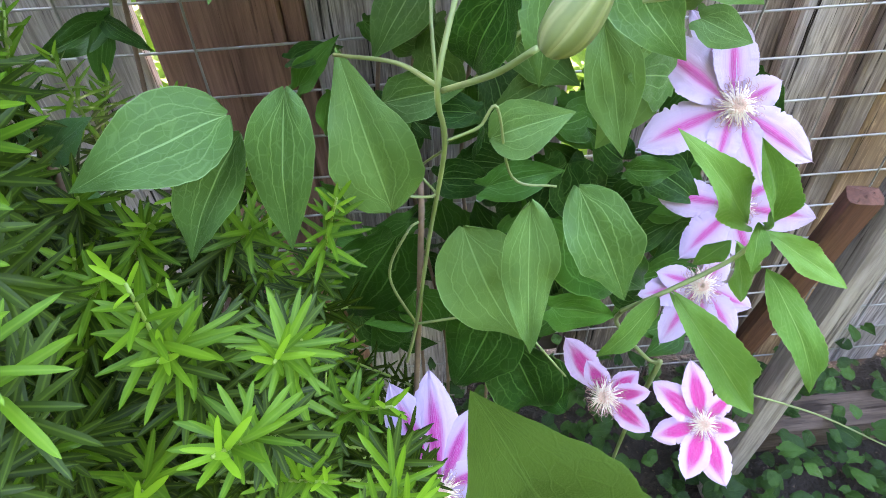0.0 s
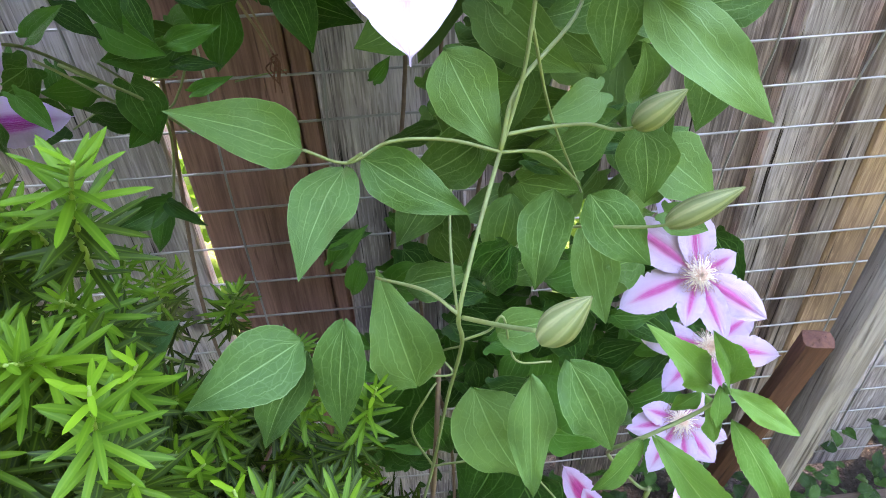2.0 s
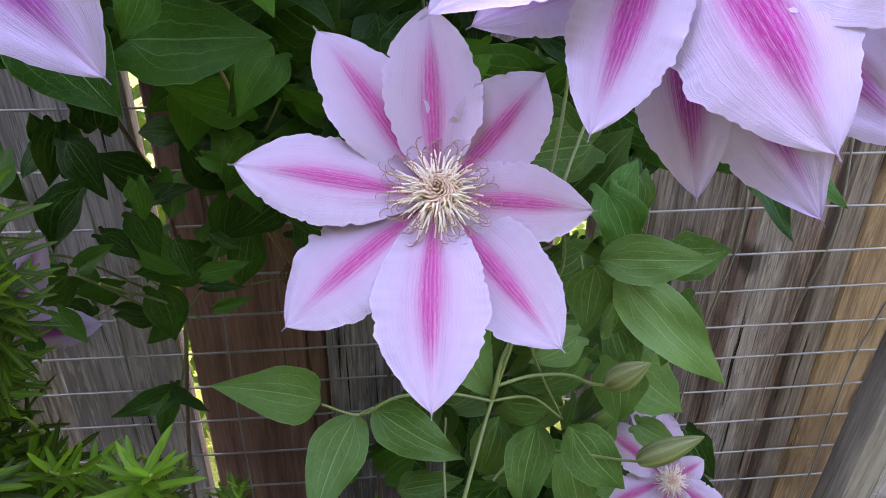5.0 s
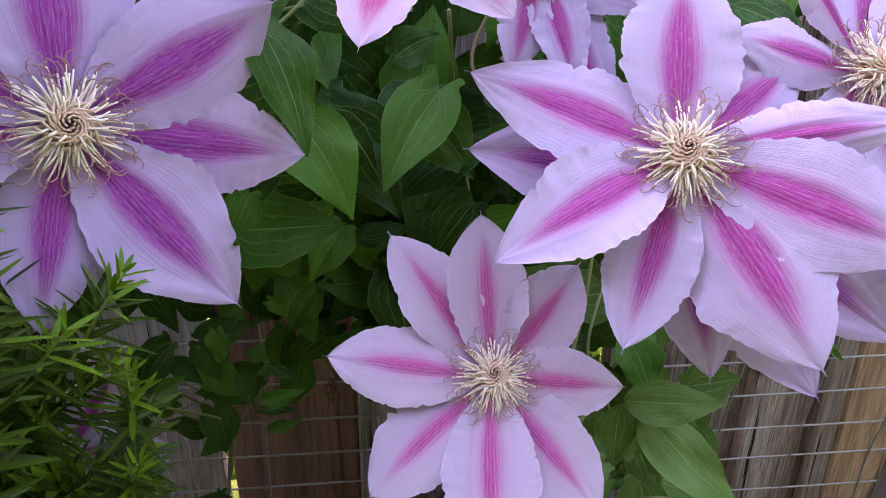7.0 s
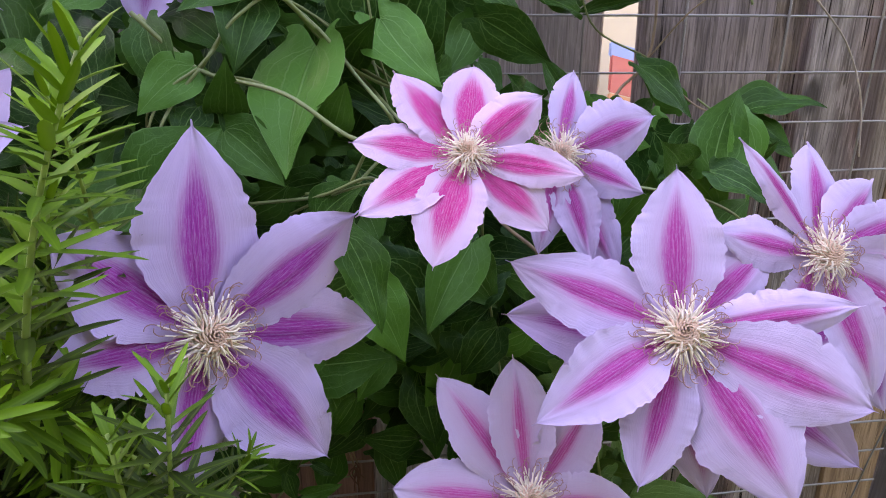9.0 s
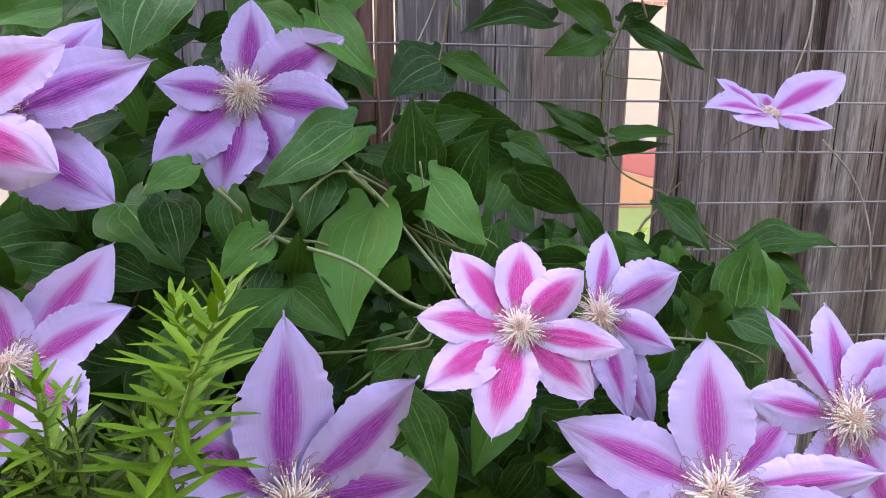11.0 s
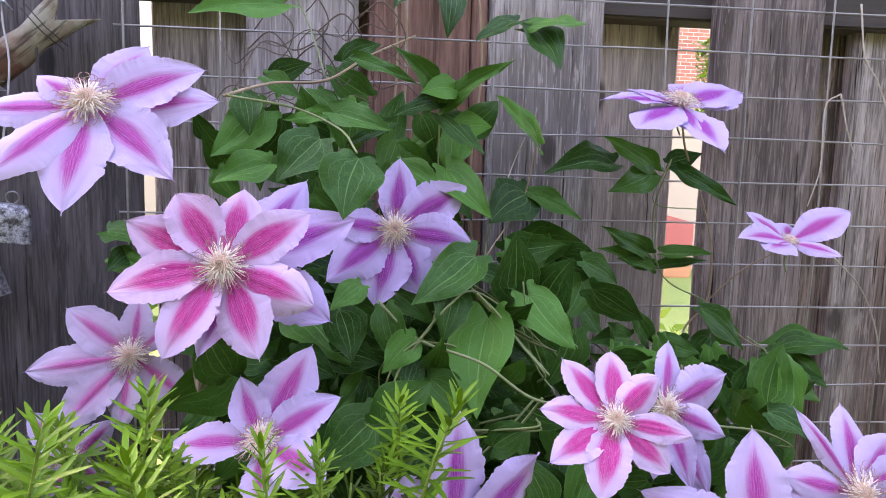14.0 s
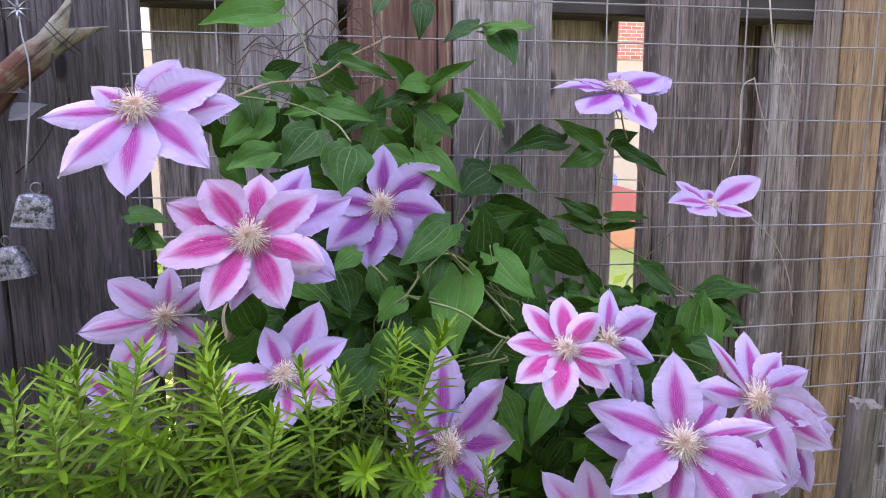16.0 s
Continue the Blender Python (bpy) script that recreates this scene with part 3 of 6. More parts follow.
def stamen_mesh(seed):
    """Cream filaments that arch out in rings and end in thin curled anthers, round a swirl of styles."""
    rng = random.Random(seed)
    fil, tips, knob = [], [], []
    for i in range(112):
        a = i * 2.39996 + rng.uniform(-0.12, 0.12)
        out = 0.42 + 0.58 * (i / 112) ** 0.7
        r = 0.0200 * out * rng.uniform(0.86, 1.08)
        hgt = 0.010 * (1.1 - out) + rng.uniform(0.002, 0.005)
        d, t = Vector((math.cos(a), math.sin(a), 0)), Vector((-math.sin(a), math.cos(a), 0))
        s, up = t * rng.uniform(-0.0017, 0.0017), Vector((0, 0, 1))
        line = spline([d * 0.003, d * r * 0.38 + up * hgt * 0.9 - s * 0.4, d * r * 0.75 + up * hgt * 1.15 + s * 0.3, d * r + up * (hgt * 0.95) + s], 3)
        fil.append(tube(line, 0.00056, 5, 0.55))
        e, c = line[-1], t * rng.choice((-1, 1))
        lift = up * rng.uniform(-0.0005, 0.0022)
        tips.append(tube(spline([e, e + d * 0.0024 + lift * 0.5, e + d * 0.0042 + c * 0.0014 + lift, e + d * 0.0042 + c * 0.0030 + lift], 2), 0.00027, 4, 0.7))
    for i in range(56):
        r = 0.0074 * math.sqrt((i + 0.5) / 56)
        a = i * 2.39996
        b = Vector((r * math.cos(a), r * math.sin(a), 0.001))
        t = Vector((r * 0.75 * math.cos(a + 0.9), r * 0.75 * math.sin(a + 0.9), 0.0140 - 0.45 * r))
        knob.append(tube(spline([b, b * 1.25 + Vector((0, 0, 0.007)), t], 3), 0.00058, 5, 0.6))
    return mesh_of("stamen_tuft", *joined(fil), [CREAM]), mesh_of("anther_fringe", *joined(tips), [ANTHER]), mesh_of("style_knob", *joined(knob), [STYLE])


STAMENS = [stamen_mesh(s) for s in (1, 2, 3)]
flower_count = [0]


def flower(label, centre, normal, petals, mat, size=1.0):
    """petals: rows of angle, length, how far the tip stands over the flower's plane, and width against length."""
    n = Vector(normal).normalized()
    e1 = Vector((0, 0, 1)).cross(n).normalized()
    m = Matrix((e1, n.cross(e1), n)).transposed().to_4x4()
    head = thing("clematis_flower", label, "flower", Matrix.Translation(centre) @ m, "flowers on the clematis vine")
    if mat.name not in PETALS:
        PETALS[mat.name] = [petal_mesh(mat, 5.3 * k + 17.1 * len(PETALS), 2.3 if mat in (PINK, PALE) else 1.8) for k in range(9)]
    count = len(petals)
    mean = sum(p[1] for p in petals) / count
    for k, row in enumerate(petals):
        angle, length = row[0], row[1]
        dip = row[2] if len(row) > 2 else random.uniform(-0.004, 0.003)
        ratio = row[3] if len(row) > 3 else max(min(0.52, 3.7 / count), 0.44) * random.uniform(0.92, 1.1) * (0.5 + 0.5 * mean / length)
        flower_count[0] += 1
        lift = 0.0007 * (k * 3 % 4)
        tip = -math.degrees(math.atan2(dip, length))
        p = pose(0, 0, lift - 0.001, 7 + random.uniform(-3, 3), tip, angle) @ Matrix.Diagonal((length * 1.045, length * ratio * 1.02, length, 1))
        child("petal", PETALS[mat.name][(flower_count[0] * 5) % 9], head, p)
    fil, tips, knob = STAMENS[flower_count[0] % 3]
    grow = min(1.1, max(0.75, mean / 0.074)) * size
    s = pose(0, 0, 0.001, 0, 0, random.uniform(0, 360)) @ Matrix.Diagonal((grow, grow, grow, 1))
    child("stamen_tuft", fil, head, s, "cream stamen tuft")
    child("anther_fringe", tips, head, s, "curled purple brown anther fringe")
    child("style_knob", knob, head, s, "tan style knob")
    # a short stalk runs back towards the vine
    v, f = tube(spline([(0, 0, -0.001), (0.001, -0.003, -0.010), (0.0, -0.010, -0.020), (0.001, -0.019, -0.026)], 4), 0.0013, 6, 0.8)
    child("stalk", mesh_of("stalk", v, f, [STALK]), head)
    return head


def bud(base, tip, radius, mat=BUDSKIN, label="pale green striped flower bud"):
    b, t = Vector(base), Vector(tip)
    length = (t - b).length
    verts, uvs, faces, rows, sides = [], [], [], 14, 16
    for j in range(rows + 1):
        v = j / rows
        r = radius * math.sin(math.pi * (0.06 + 0.94 * v) ** 0.72) ** 0.9 + 0.0004
        for i in range(sides + 1):
            a = 2 * math.pi * i / sides
            rr = r * (1 + 0.05 * math.cos(6 * a))
            verts.append((rr * math.cos(a), rr * math.sin(a), v * length))
            uvs.append((i / sides, v))
    faces = grid_faces(sides, rows)
    ob = child("bud", mesh_of("bud", verts, faces, [mat], uvs), vine, None, label)
    ob.matrix_basis = Matrix.Translation(b) @ (t - b).to_track_quat("Z", "Y").to_matrix().to_4x4()
    return ob


mint = thing("mint_shoot", "bright green toothed mint shoot among the clematis", "plant")
shrub = thing("evergreen_shrub", "small glossy evergreen shrub beside the yew", "shrub")
broad = thing("broad_leaf_plant", "low plant with one broad green leaf near the flowers", "plant")
OWNERS.update(MINT=mint, EUON=shrub, BROAD=broad)


# flowers
flower("pale mauve clematis flower with pink bars facing outward", (-0.08, 0.395, 0.906), (0.02, -0.74, 0.67), [(121, 0.082, 0.004, 0.45), (89, 0.077, 0.008, 0.50), (47, 0.071, 0.0, 0.50), (353, 0.061, 0.0, 0.52), (305, 0.072, 0.0, 0.52), (264, 0.079, 0.008, 0.52), (219, 0.072, 0.0, 0.52), (170, 0.074, 0.008, 0.50)], PALE)
flower("large pale lilac clematis flower with magenta bars and a cream centre", (-0.011, 0.383, 1.011), (-0.18, -0.88, 0.43), [(90, 0.081, 0.0, 0.60), (159, 0.088, -0.001, 0.47), (213, 0.083, 0.012, 0.47), (256, 0.077, -0.003, 0.45), (304, 0.094, 0.0, 0.56), (339, 0.094, 0.0, 0.50), (10, 0.084, 0.004, 0.32), (42, 0.072, -0.018, 0.50)], LILAC)
flower("large lilac clematis flower with violet bars beside the yew shoots", (-0.233, 0.376, 1.027), (0.54, -0.82, 0.19), [(84, 0.087, 0.007, 0.60), (26, 0.087, 0.006, 0.52), (346, 0.086, 0.001, 0.52), (300, 0.085, 0.007, 0.54), (252, 0.071, 0.0, 0.50), (177, 0.060, 0.0, 0.60), (133, 0.070, 0.0, 0.60)], VIOLET)
flower("deep pink striped clematis flower with white margins", (-0.114, 0.413, 1.094), (0.04, -0.78, 0.62), [(121, 0.056, 0.0, 0.50), (77, 0.058, -0.009, 0.52), (37, 0.054, 0.0, 0.50), (346, 0.057, 0.004, 0.36), (316, 0.052, -0.006, 0.52), (249, 0.057, -0.001, 0.56), (208, 0.058, 0.0, 0.50), (168, 0.053, -0.002, 0.50)], PINK)
flower("lilac clematis flower with one narrow rolled petal", (0.074, 0.406, 1.039), (0.1, -0.93, 0.36), [(71, 0.069, -0.022, 0.55), (120, 0.072, -0.004, 0.22), (37, 0.065, -0.012, 0.55), (15, 0.077, -0.006, 0.42), (343, 0.085, 0.0, 0.45), (326, 0.100, -0.006, 0.42), (288, 0.080, 0.0, 0.45), (234, 0.051, 0.004, 0.55), (165, 0.063, 0.003, 0.45)], LILAC)
flower("small lilac clematis flower with drooping crumpled petals", (-0.053, 0.464, 1.084), (0.1, -0.93, 0.36), [(66, 0.062, -0.020, 0.42), (19, 0.080, -0.020, 0.50), (333, 0.054, 0.006, 0.50), (295, 0.077, -0.004, 0.42), (281, 0.064, 0.006, 0.42), (253, 0.056, 0.0, 0.45)], LILAC)
flower("lilac clematis flower held flat on a thin stalk", (0.033, 0.655, 1.349), (0.05, -0.5, 0.86), [(177, 0.086, -0.0, 0.45), (220, 0.1, -0.0, 0.55), (259, 0.069, 0.0, 0.55), (268, 0.102, 0.0, 0.42), (24, 0.11, 0.0, 0.42), (27, 0.1, 0.0, 0.5), (144, 0.057, 0.0, 0.5), (56, 0.07, 0.0, 0.6)], VIOLET)
flower("half open lilac clematis flower seen edge on", (0.154, 0.629, 1.205), (0.0, -0.62, 0.78), [(148, 0.055, 0.019, 0.62), (192, 0.075, 0.019, 0.45), (16, 0.072, 0.032, 0.56), (314, 0.051, 0.016, 0.42), (68, 0.034, -0.001, 0.95), (215, 0.066, 0.023, 0.6)], LILAC, 0.7)
flower("shaded violet clematis flower deep among the leaves", (-0.273, 0.550, 1.218), (0.1, -0.95, 0.28), [(84, 0.066, 0.0, 0.56), (31, 0.079, 0.0, 0.55), (351, 0.071, 0.0, 0.62), (292, 0.062, 0.0, 0.72), (256, 0.070, 0.0, 0.64), (218, 0.074, 0.0, 0.60), (172, 0.056, 0.0, 0.58)], VIOLET)
flower("bright pink striped clematis flower with eight broad petals", (-0.388, 0.419, 1.202), (-0.08, -0.88, 0.45), [(129, 0.072, -0.006, 0.52), (88, 0.063, -0.010, 0.54), (38, 0.067, -0.002, 0.50), (338, 0.067, 0.003, 0.52), (297, 0.068, 0.004, 0.54), (245, 0.069, 0.004, 0.52), (194, 0.077, -0.001, 0.50), (156, 0.080, -0.002, 0.50)], PINK)
flower("lilac clematis flower behind a pink striped one", (-0.384, 0.454, 1.2), (0.01, -0.83, 0.56), [(64, 0.090, -0.012, 0.45), (22, 0.087, 0.010, 0.50), (327, 0.076, -0.008, 0.54), (171, 0.075, 0.0, 0.45), (252, 0.073, 0.0, 0.45)], VIOLET)
flower("lilac clematis flower half hidden by yew shoots", (-0.363, 0.411, 1.082), (-0.15, -0.66, 0.72), [(121, 0.050, 0.014, 0.56), (81, 0.082, -0.008, 0.52), (35, 0.060, 0.006, 0.55), (334, 0.062, 0.014, 0.55), (284, 0.047, 0.0, 0.60), (188, 0.064, 0.0, 0.50)], LILAC)
flower("large pale clematis flower tilted to the sky", (-0.471, 0.419, 1.306), (0.1, -0.82, 0.56), [(186, 0.067, 0.0, 0.46), (231, 0.077, 0.0, 0.47), (267, 0.078, 0.0, 0.54), (315, 0.076, 0.0, 0.55), (7, 0.078, 0.0, 0.5), (27, 0.075, 0.0, 0.5), (61, 0.06, 0.0, 0.52), (146, 0.041, 0.0, 0.58)], LILAC)
flower("pale pink clematis flower overlapped by its neighbours", (-0.484, 0.506, 1.115), (0.05, -0.91, 0.41), [(144, 0.067, 0.0, 0.5), (88, 0.05, 0.0, 0.48), (44, 0.048, 0.0, 0.42), (188, 0.078, 0.0, 0.44), (229, 0.074, 0.0, 0.48), (269, 0.057, 0.0, 0.48), (324, 0.061, 0.0, 0.5)], PALE)
flower("pale clematis flower low behind the yew", (-0.53, 0.5, 1.03), (0.0, -0.9, 0.4), [(138, 0.055), (177, 0.03), (242, 0.038), (49, 0.041), (321, 0.046)], LILAC)
flower("big lilac clematis flower tucked behind another", (0.002, 0.408, 0.998), (-0.1, -0.91, 0.4), [(174, 0.091, 0.0, 0.50), (282, 0.094, -0.018, 0.42), (304, 0.119, -0.016, 0.42), (323, 0.119, -0.004, 0.40), (205, 0.074, -0.004, 0.50)], VIOLET)
flower("violet clematis flower low in the cluster", (0.158, 0.46, 0.97), (0.1, -0.9, 0.3), [(288, 0.065), (243, 0.067), (208, 0.06), (359, 0.064), (187, 0.071)], VIOLET)
flower("pale clematis flower close to the wire mesh", (0.13, 0.534, 0.59), (-0.1, -0.82, 0.56), [(143, 0.074, 0.0, 0.46), (115, 0.069, -0.010, 0.32), (95, 0.056, 0.0, 0.55), (28, 0.033, 0.0, 0.70), (326, 0.064, 0.0, 0.45), (291, 0.055, 0.004, 0.40), (256, 0.042, 0.004, 0.50), (204, 0.065, 0.0, 0.48)], PALE)
flower("pale clematis flower under a leafy mint shoot", (0.175, 0.56, 0.477), (-0.1, -0.75, 0.65), [(170, 0.064), (352, 0.063), (226, 0.059), (36, 0.05), (288, 0.051)], PALE)
flower("fading pale pink clematis flower in the shade", (0.13, 0.502, 0.451), (-0.1, -0.7, 0.7), [(191, 0.046), (239, 0.053), (279, 0.044), (309, 0.047), (338, 0.044), (164, 0.034), (47, 0.033)], PALE)
flower("small deep pink clematis flower near the ground", (0.164, 0.474, 0.289), (-0.1, -0.65, 0.75), [(142, 0.056, 0.0, 0.50), (101, 0.057, 0.0, 0.50), (48, 0.041, 0.0, 0.50), (349, 0.034, 0.0, 0.60), (291, 0.060, 0.0, 0.48), (254, 0.053, 0.0, 0.50), (198, 0.047, 0.0, 0.52)], PINK)
flower("closing pink clematis flower near the ground", (0.054, 0.45, 0.39), (-0.5, -0.5, 0.6), [(156, 0.054), (351, 0.039), (38, 0.033), (67, 0.031), (149, 0.03)], PINK)
flower("pale lilac clematis flower beside the yew needles", (-0.081, 0.41, 0.345), (0.0, -0.8, 0.6), [(110, 0.092), (91, 0.093), (65, 0.065), (18, 0.048), (306, 0.049), (230, 0.044), (162, 0.049)], LILAC)
flower("lilac clematis flower beside the fence boards", (-0.38, 0.58, 0.735), (0.1, -0.9, 0.3), [(359, 0.07), (58, 0.077), (282, 0.041), (120, 0.049), (210, 0.046)], VIOLET)

# large leaves along the lower stem
leaf((-0.137, 0.437, 0.776), (-0.182, 0.410, 0.811), 0.49, "YOUNG", 4)
leaf((-0.119, 0.437, 0.764), (-0.140, 0.386, 0.739), 0.54, "YOUNG", 4)
leaf((-0.109, 0.437, 0.768), (-0.061, 0.422, 0.742), 0.53, "YOUNG", 4)
leaf((-0.094, 0.430, 0.614), (-0.111, 0.450, 0.692), 0.56, "YOUNG", 4)
leaf((-0.148, 0.395, 0.695), (-0.198, 0.365, 0.688), 0.64, "YOUNG", 4)
leaf((-0.145, 0.395, 0.687), (-0.173, 0.375, 0.641), 0.47, "YOUNG", 4)
leaf((-0.126, 0.400, 0.701), (-0.135, 0.385, 0.634), 0.42, "YOUNG", 4)
leaf((-0.056, 0.455, 0.574), (-0.018, 0.445, 0.478), 0.59, "YOUNG", 4)
leaf((-0.024, 0.430, 0.611), (-0.023, 0.405, 0.517), 0.34, "YOUNG", 4)
leaf((0.003, 0.440, 0.610), (0.033, 0.420, 0.540), 0.55, "YOUNG", 4)
leaf((-0.045, 0.430, 0.652), (-0.008, 0.425, 0.666), 0.74, "YOUNG", 4)
leaf((-0.008, 0.470, 0.720), (-0.020, 0.450, 0.664), 0.56, "YOUNG", 4)
leaf((0.023, 0.500, 0.671), (0.044, 0.490, 0.589), 0.44, "YOUNG", 4)
leaf((0.014, 0.470, 0.715), (0.053, 0.460, 0.667), 0.61, "YOUNG", 4)
leaf((-0.066, 0.470, 0.804), (-0.042, 0.450, 0.759), 0.71, "YOUNG", 4)
leaf((-0.096, 0.510, 0.626), (-0.047, 0.510, 0.633), 0.63, "YOUNG", 4)
leaf((-0.026, 0.500, 0.701), (-0.038, 0.500, 0.646), 0.58, "YOUNG", 4)
leaf((0.058, 0.530, 0.744), (0.051, 0.520, 0.784), 0.78, "YOUNG", 4)
leaf((0.019, 0.470, 0.836), (0.077, 0.455, 0.841), 0.51, "YOUNG", 4)
leaf((0.031, 0.470, 0.826), (0.090, 0.440, 0.768), 0.45, "YOUNG", 4)
leaf((0.018, 0.475, 0.829), (0.014, 0.465, 0.789), 0.75, "YOUNG", 4)
leaf((-0.044, 0.5, 0.621), (-0.089, 0.52, 0.61), 0.48)
leaf((-0.1, 0.55, 0.482), (-0.151, 0.57, 0.367), 0.66)
leaf((-0.024, 0.5, 0.453), (-0.061, 0.5, 0.346), 0.62)
leaf((0.013, 0.48, 0.55), (0.087, 0.5, 0.454), 0.53)
leaf((0.031, 0.55, 0.38), (0.094, 0.55, 0.359), 0.7)
leaf((-0.041, 0.42, 0.724), (-0.051, 0.45, 0.675), 0.53)
leaf((-0.15, 0.56, 0.613), (-0.12, 0.56, 0.645), 0.44)
leaf((-0.034, 0.52, 0.55), (0.022, 0.53, 0.551), 0.53)
leaf((-0.032, 0.53, 0.481), (0.036, 0.53, 0.455), 0.53)
leaf((0.087, 0.58, 0.507), (0.132, 0.58, 0.503), 0.62)
leaf((0.117, 0.6, 0.403), (0.154, 0.6, 0.428), 0.7)
leaf((-0.006, 0.55, 0.339), (0.036, 0.55, 0.213), 0.62)
leaf((0.04, 0.58, 0.244), (0.075, 0.58, 0.145), 0.62)
leaf((-0.157, 0.6, 0.498), (-0.133, 0.6, 0.471), 0.53)
leaf((-0.146, 0.6, 0.33), (-0.117, 0.6, 0.27), 0.62)
leaf((-0.16, 0.6, 0.454), (-0.121, 0.6, 0.43), 0.53)

# three leaflets hanging at the fence gap
leaf((-0.29, 0.64, 0.629), (-0.346, 0.63, 0.609), 0.44)
leaf((-0.292, 0.64, 0.625), (-0.308, 0.63, 0.584), 0.44)
leaf((-0.29, 0.64, 0.629), (-0.26, 0.63, 0.608), 0.44)

# leaves on the middle stem
leaf((-0.014, 0.52, 0.712), (0.011, 0.52, 0.698), 0.48)
leaf((-0.105, 0.55, 0.759), (-0.093, 0.55, 0.774), 0.58)
leaf((-0.104, 0.55, 0.657), (-0.084, 0.55, 0.641), 0.67)
leaf((-0.152, 0.56, 0.631), (-0.118, 0.56, 0.637), 0.48)
leaf((-0.132, 0.58, 0.593), (-0.143, 0.58, 0.559), 0.58)
leaf((0.028, 0.52, 0.734), (0.045, 0.52, 0.746), 0.58)
leaf((0.06, 0.55, 0.702), (0.022, 0.55, 0.705), 0.48)
leaf((0.031, 0.5, 0.852), (0.053, 0.52, 0.876), 0.67)
leaf((0.148, 0.55, 0.86), (0.153, 0.5, 0.826), 0.38)
leaf((0.127, 0.5, 0.877), (0.14, 0.45, 0.87), 0.48)
leaf((-0.257, 0.5, 0.874), (-0.281, 0.5, 0.836), 0.67)
leaf((-0.237, 0.52, 0.869), (-0.237, 0.52, 0.845), 0.67)
leaf((-0.248, 0.58, 0.834), (-0.222, 0.58, 0.843), 0.48)
leaf((-0.233, 0.55, 0.818), (-0.227, 0.55, 0.791), 0.58)
leaf((-0.213, 0.56, 0.817), (-0.194, 0.56, 0.804), 0.43)
leaf((-0.229, 0.58, 0.767), (-0.2, 0.58, 0.764), 0.38)
leaf((-0.224, 0.58, 0.748), (-0.195, 0.58, 0.757), 0.38)
leaf((-0.223, 0.56, 0.788), (-0.19, 0.56, 0.796), 0.48)
leaf((-0.3, 0.56, 0.796), (-0.274, 0.56, 0.813), 0.58)
leaf((-0.322, 0.56, 0.762), (-0.309, 0.56, 0.736), 0.58)
leaf((-0.341, 0.56, 0.747), (-0.344, 0.56, 0.72), 0.67)
leaf((-0.21, 0.56, 0.87), (-0.191, 0.56, 0.857), 0.58)
leaf((-0.175, 0.55, 0.883), (-0.197, 0.55, 0.85), 0.58)

# leaves between the flowers
leaf((-0.172, 0.423, 1.054), (-0.156, 0.403, 1.008), 0.52, twist=-8, face=OUTWARD)
leaf((-0.170, 0.474, 1.013), (-0.142, 0.454, 0.964), 0.69, twist=6, face=OUTWARD)
leaf((-0.100, 0.524, 1.019), (-0.128, 0.475, 0.973), 0.64, twist=10, face=OUTWARD)
leaf((-0.158, 0.530, 0.934), (-0.182, 0.520, 0.907), 0.61, twist=4, face=OUTWARD)
leaf((-0.155, 0.500, 1.014), (-0.118, 0.490, 0.952), 0.69, twist=-6, face=OUTWARD)
leaf((-0.094, 0.530, 0.940), (-0.103, 0.520, 0.924), 2.02, twist=8, face=OUTWARD)
leaf((-0.199, 0.500, 0.951), (-0.200, 0.490, 0.933), 0.82, twist=3, face=OUTWARD)
leaf((-0.095, 0.5, 1.022), (-0.127, 0.47, 0.973), 0.62)
leaf((-0.155, 0.53, 0.935), (-0.18, 0.52, 0.905), 0.75)
leaf((-0.143, 0.56, 0.916), (-0.112, 0.56, 0.923), 0.75)
leaf((-0.118, 0.52, 1.038), (-0.092, 0.52, 1.05), 0.88)
leaf((-0.069, 0.56, 0.95), (-0.096, 0.56, 0.906), 0.75)
leaf((0.029, 0.5, 0.862), (0.041, 0.48, 0.823), 0.69)
leaf((-0.193, 0.46, 0.978), (-0.207, 0.46, 0.955), 0.75)
leaf((-0.211, 0.58, 0.91), (-0.224, 0.58, 0.867), 0.75)
leaf((-0.275, 0.6, 0.82), (-0.243, 0.6, 0.839), 0.62)
leaf((-0.3, 0.6, 0.801), (-0.277, 0.6, 0.779), 0.62)
leaf((0.062, 0.5, 1.065), (0.095, 0.48, 1.046), 0.75)
leaf((-0.254, 0.5, 1.133), (-0.282, 0.48, 1.108), 0.75)
leaf((-0.188, 0.53, 1.143), (-0.205, 0.47, 1.073), 0.69)
leaf((-0.241, 0.5, 1.097), (-0.207, 0.48, 1.067), 0.75)
leaf((-0.255, 0.5, 1.11), (-0.261, 0.48, 1.092), 0.95)
leaf((-0.073, 0.54, 0.987), (-0.121, 0.52, 0.954), 0.75)
leaf((-0.153, 0.52, 0.938), (-0.173, 0.5, 0.91), 0.75)
leaf((0.153, 0.64, 1.086), (0.224, 0.62, 1.094), 0.5)
leaf((0.126, 0.62, 1.072), (0.121, 0.6, 1.021), 0.62)
leaf((0.142, 0.63, 1.07), (0.188, 0.6, 1.062), 0.62)
leaf((-0.358, 0.55, 1.146), (-0.307, 0.5, 1.107), 0.75)
leaf((-0.298, 0.52, 1.092), (-0.32, 0.5, 1.069), 0.75)

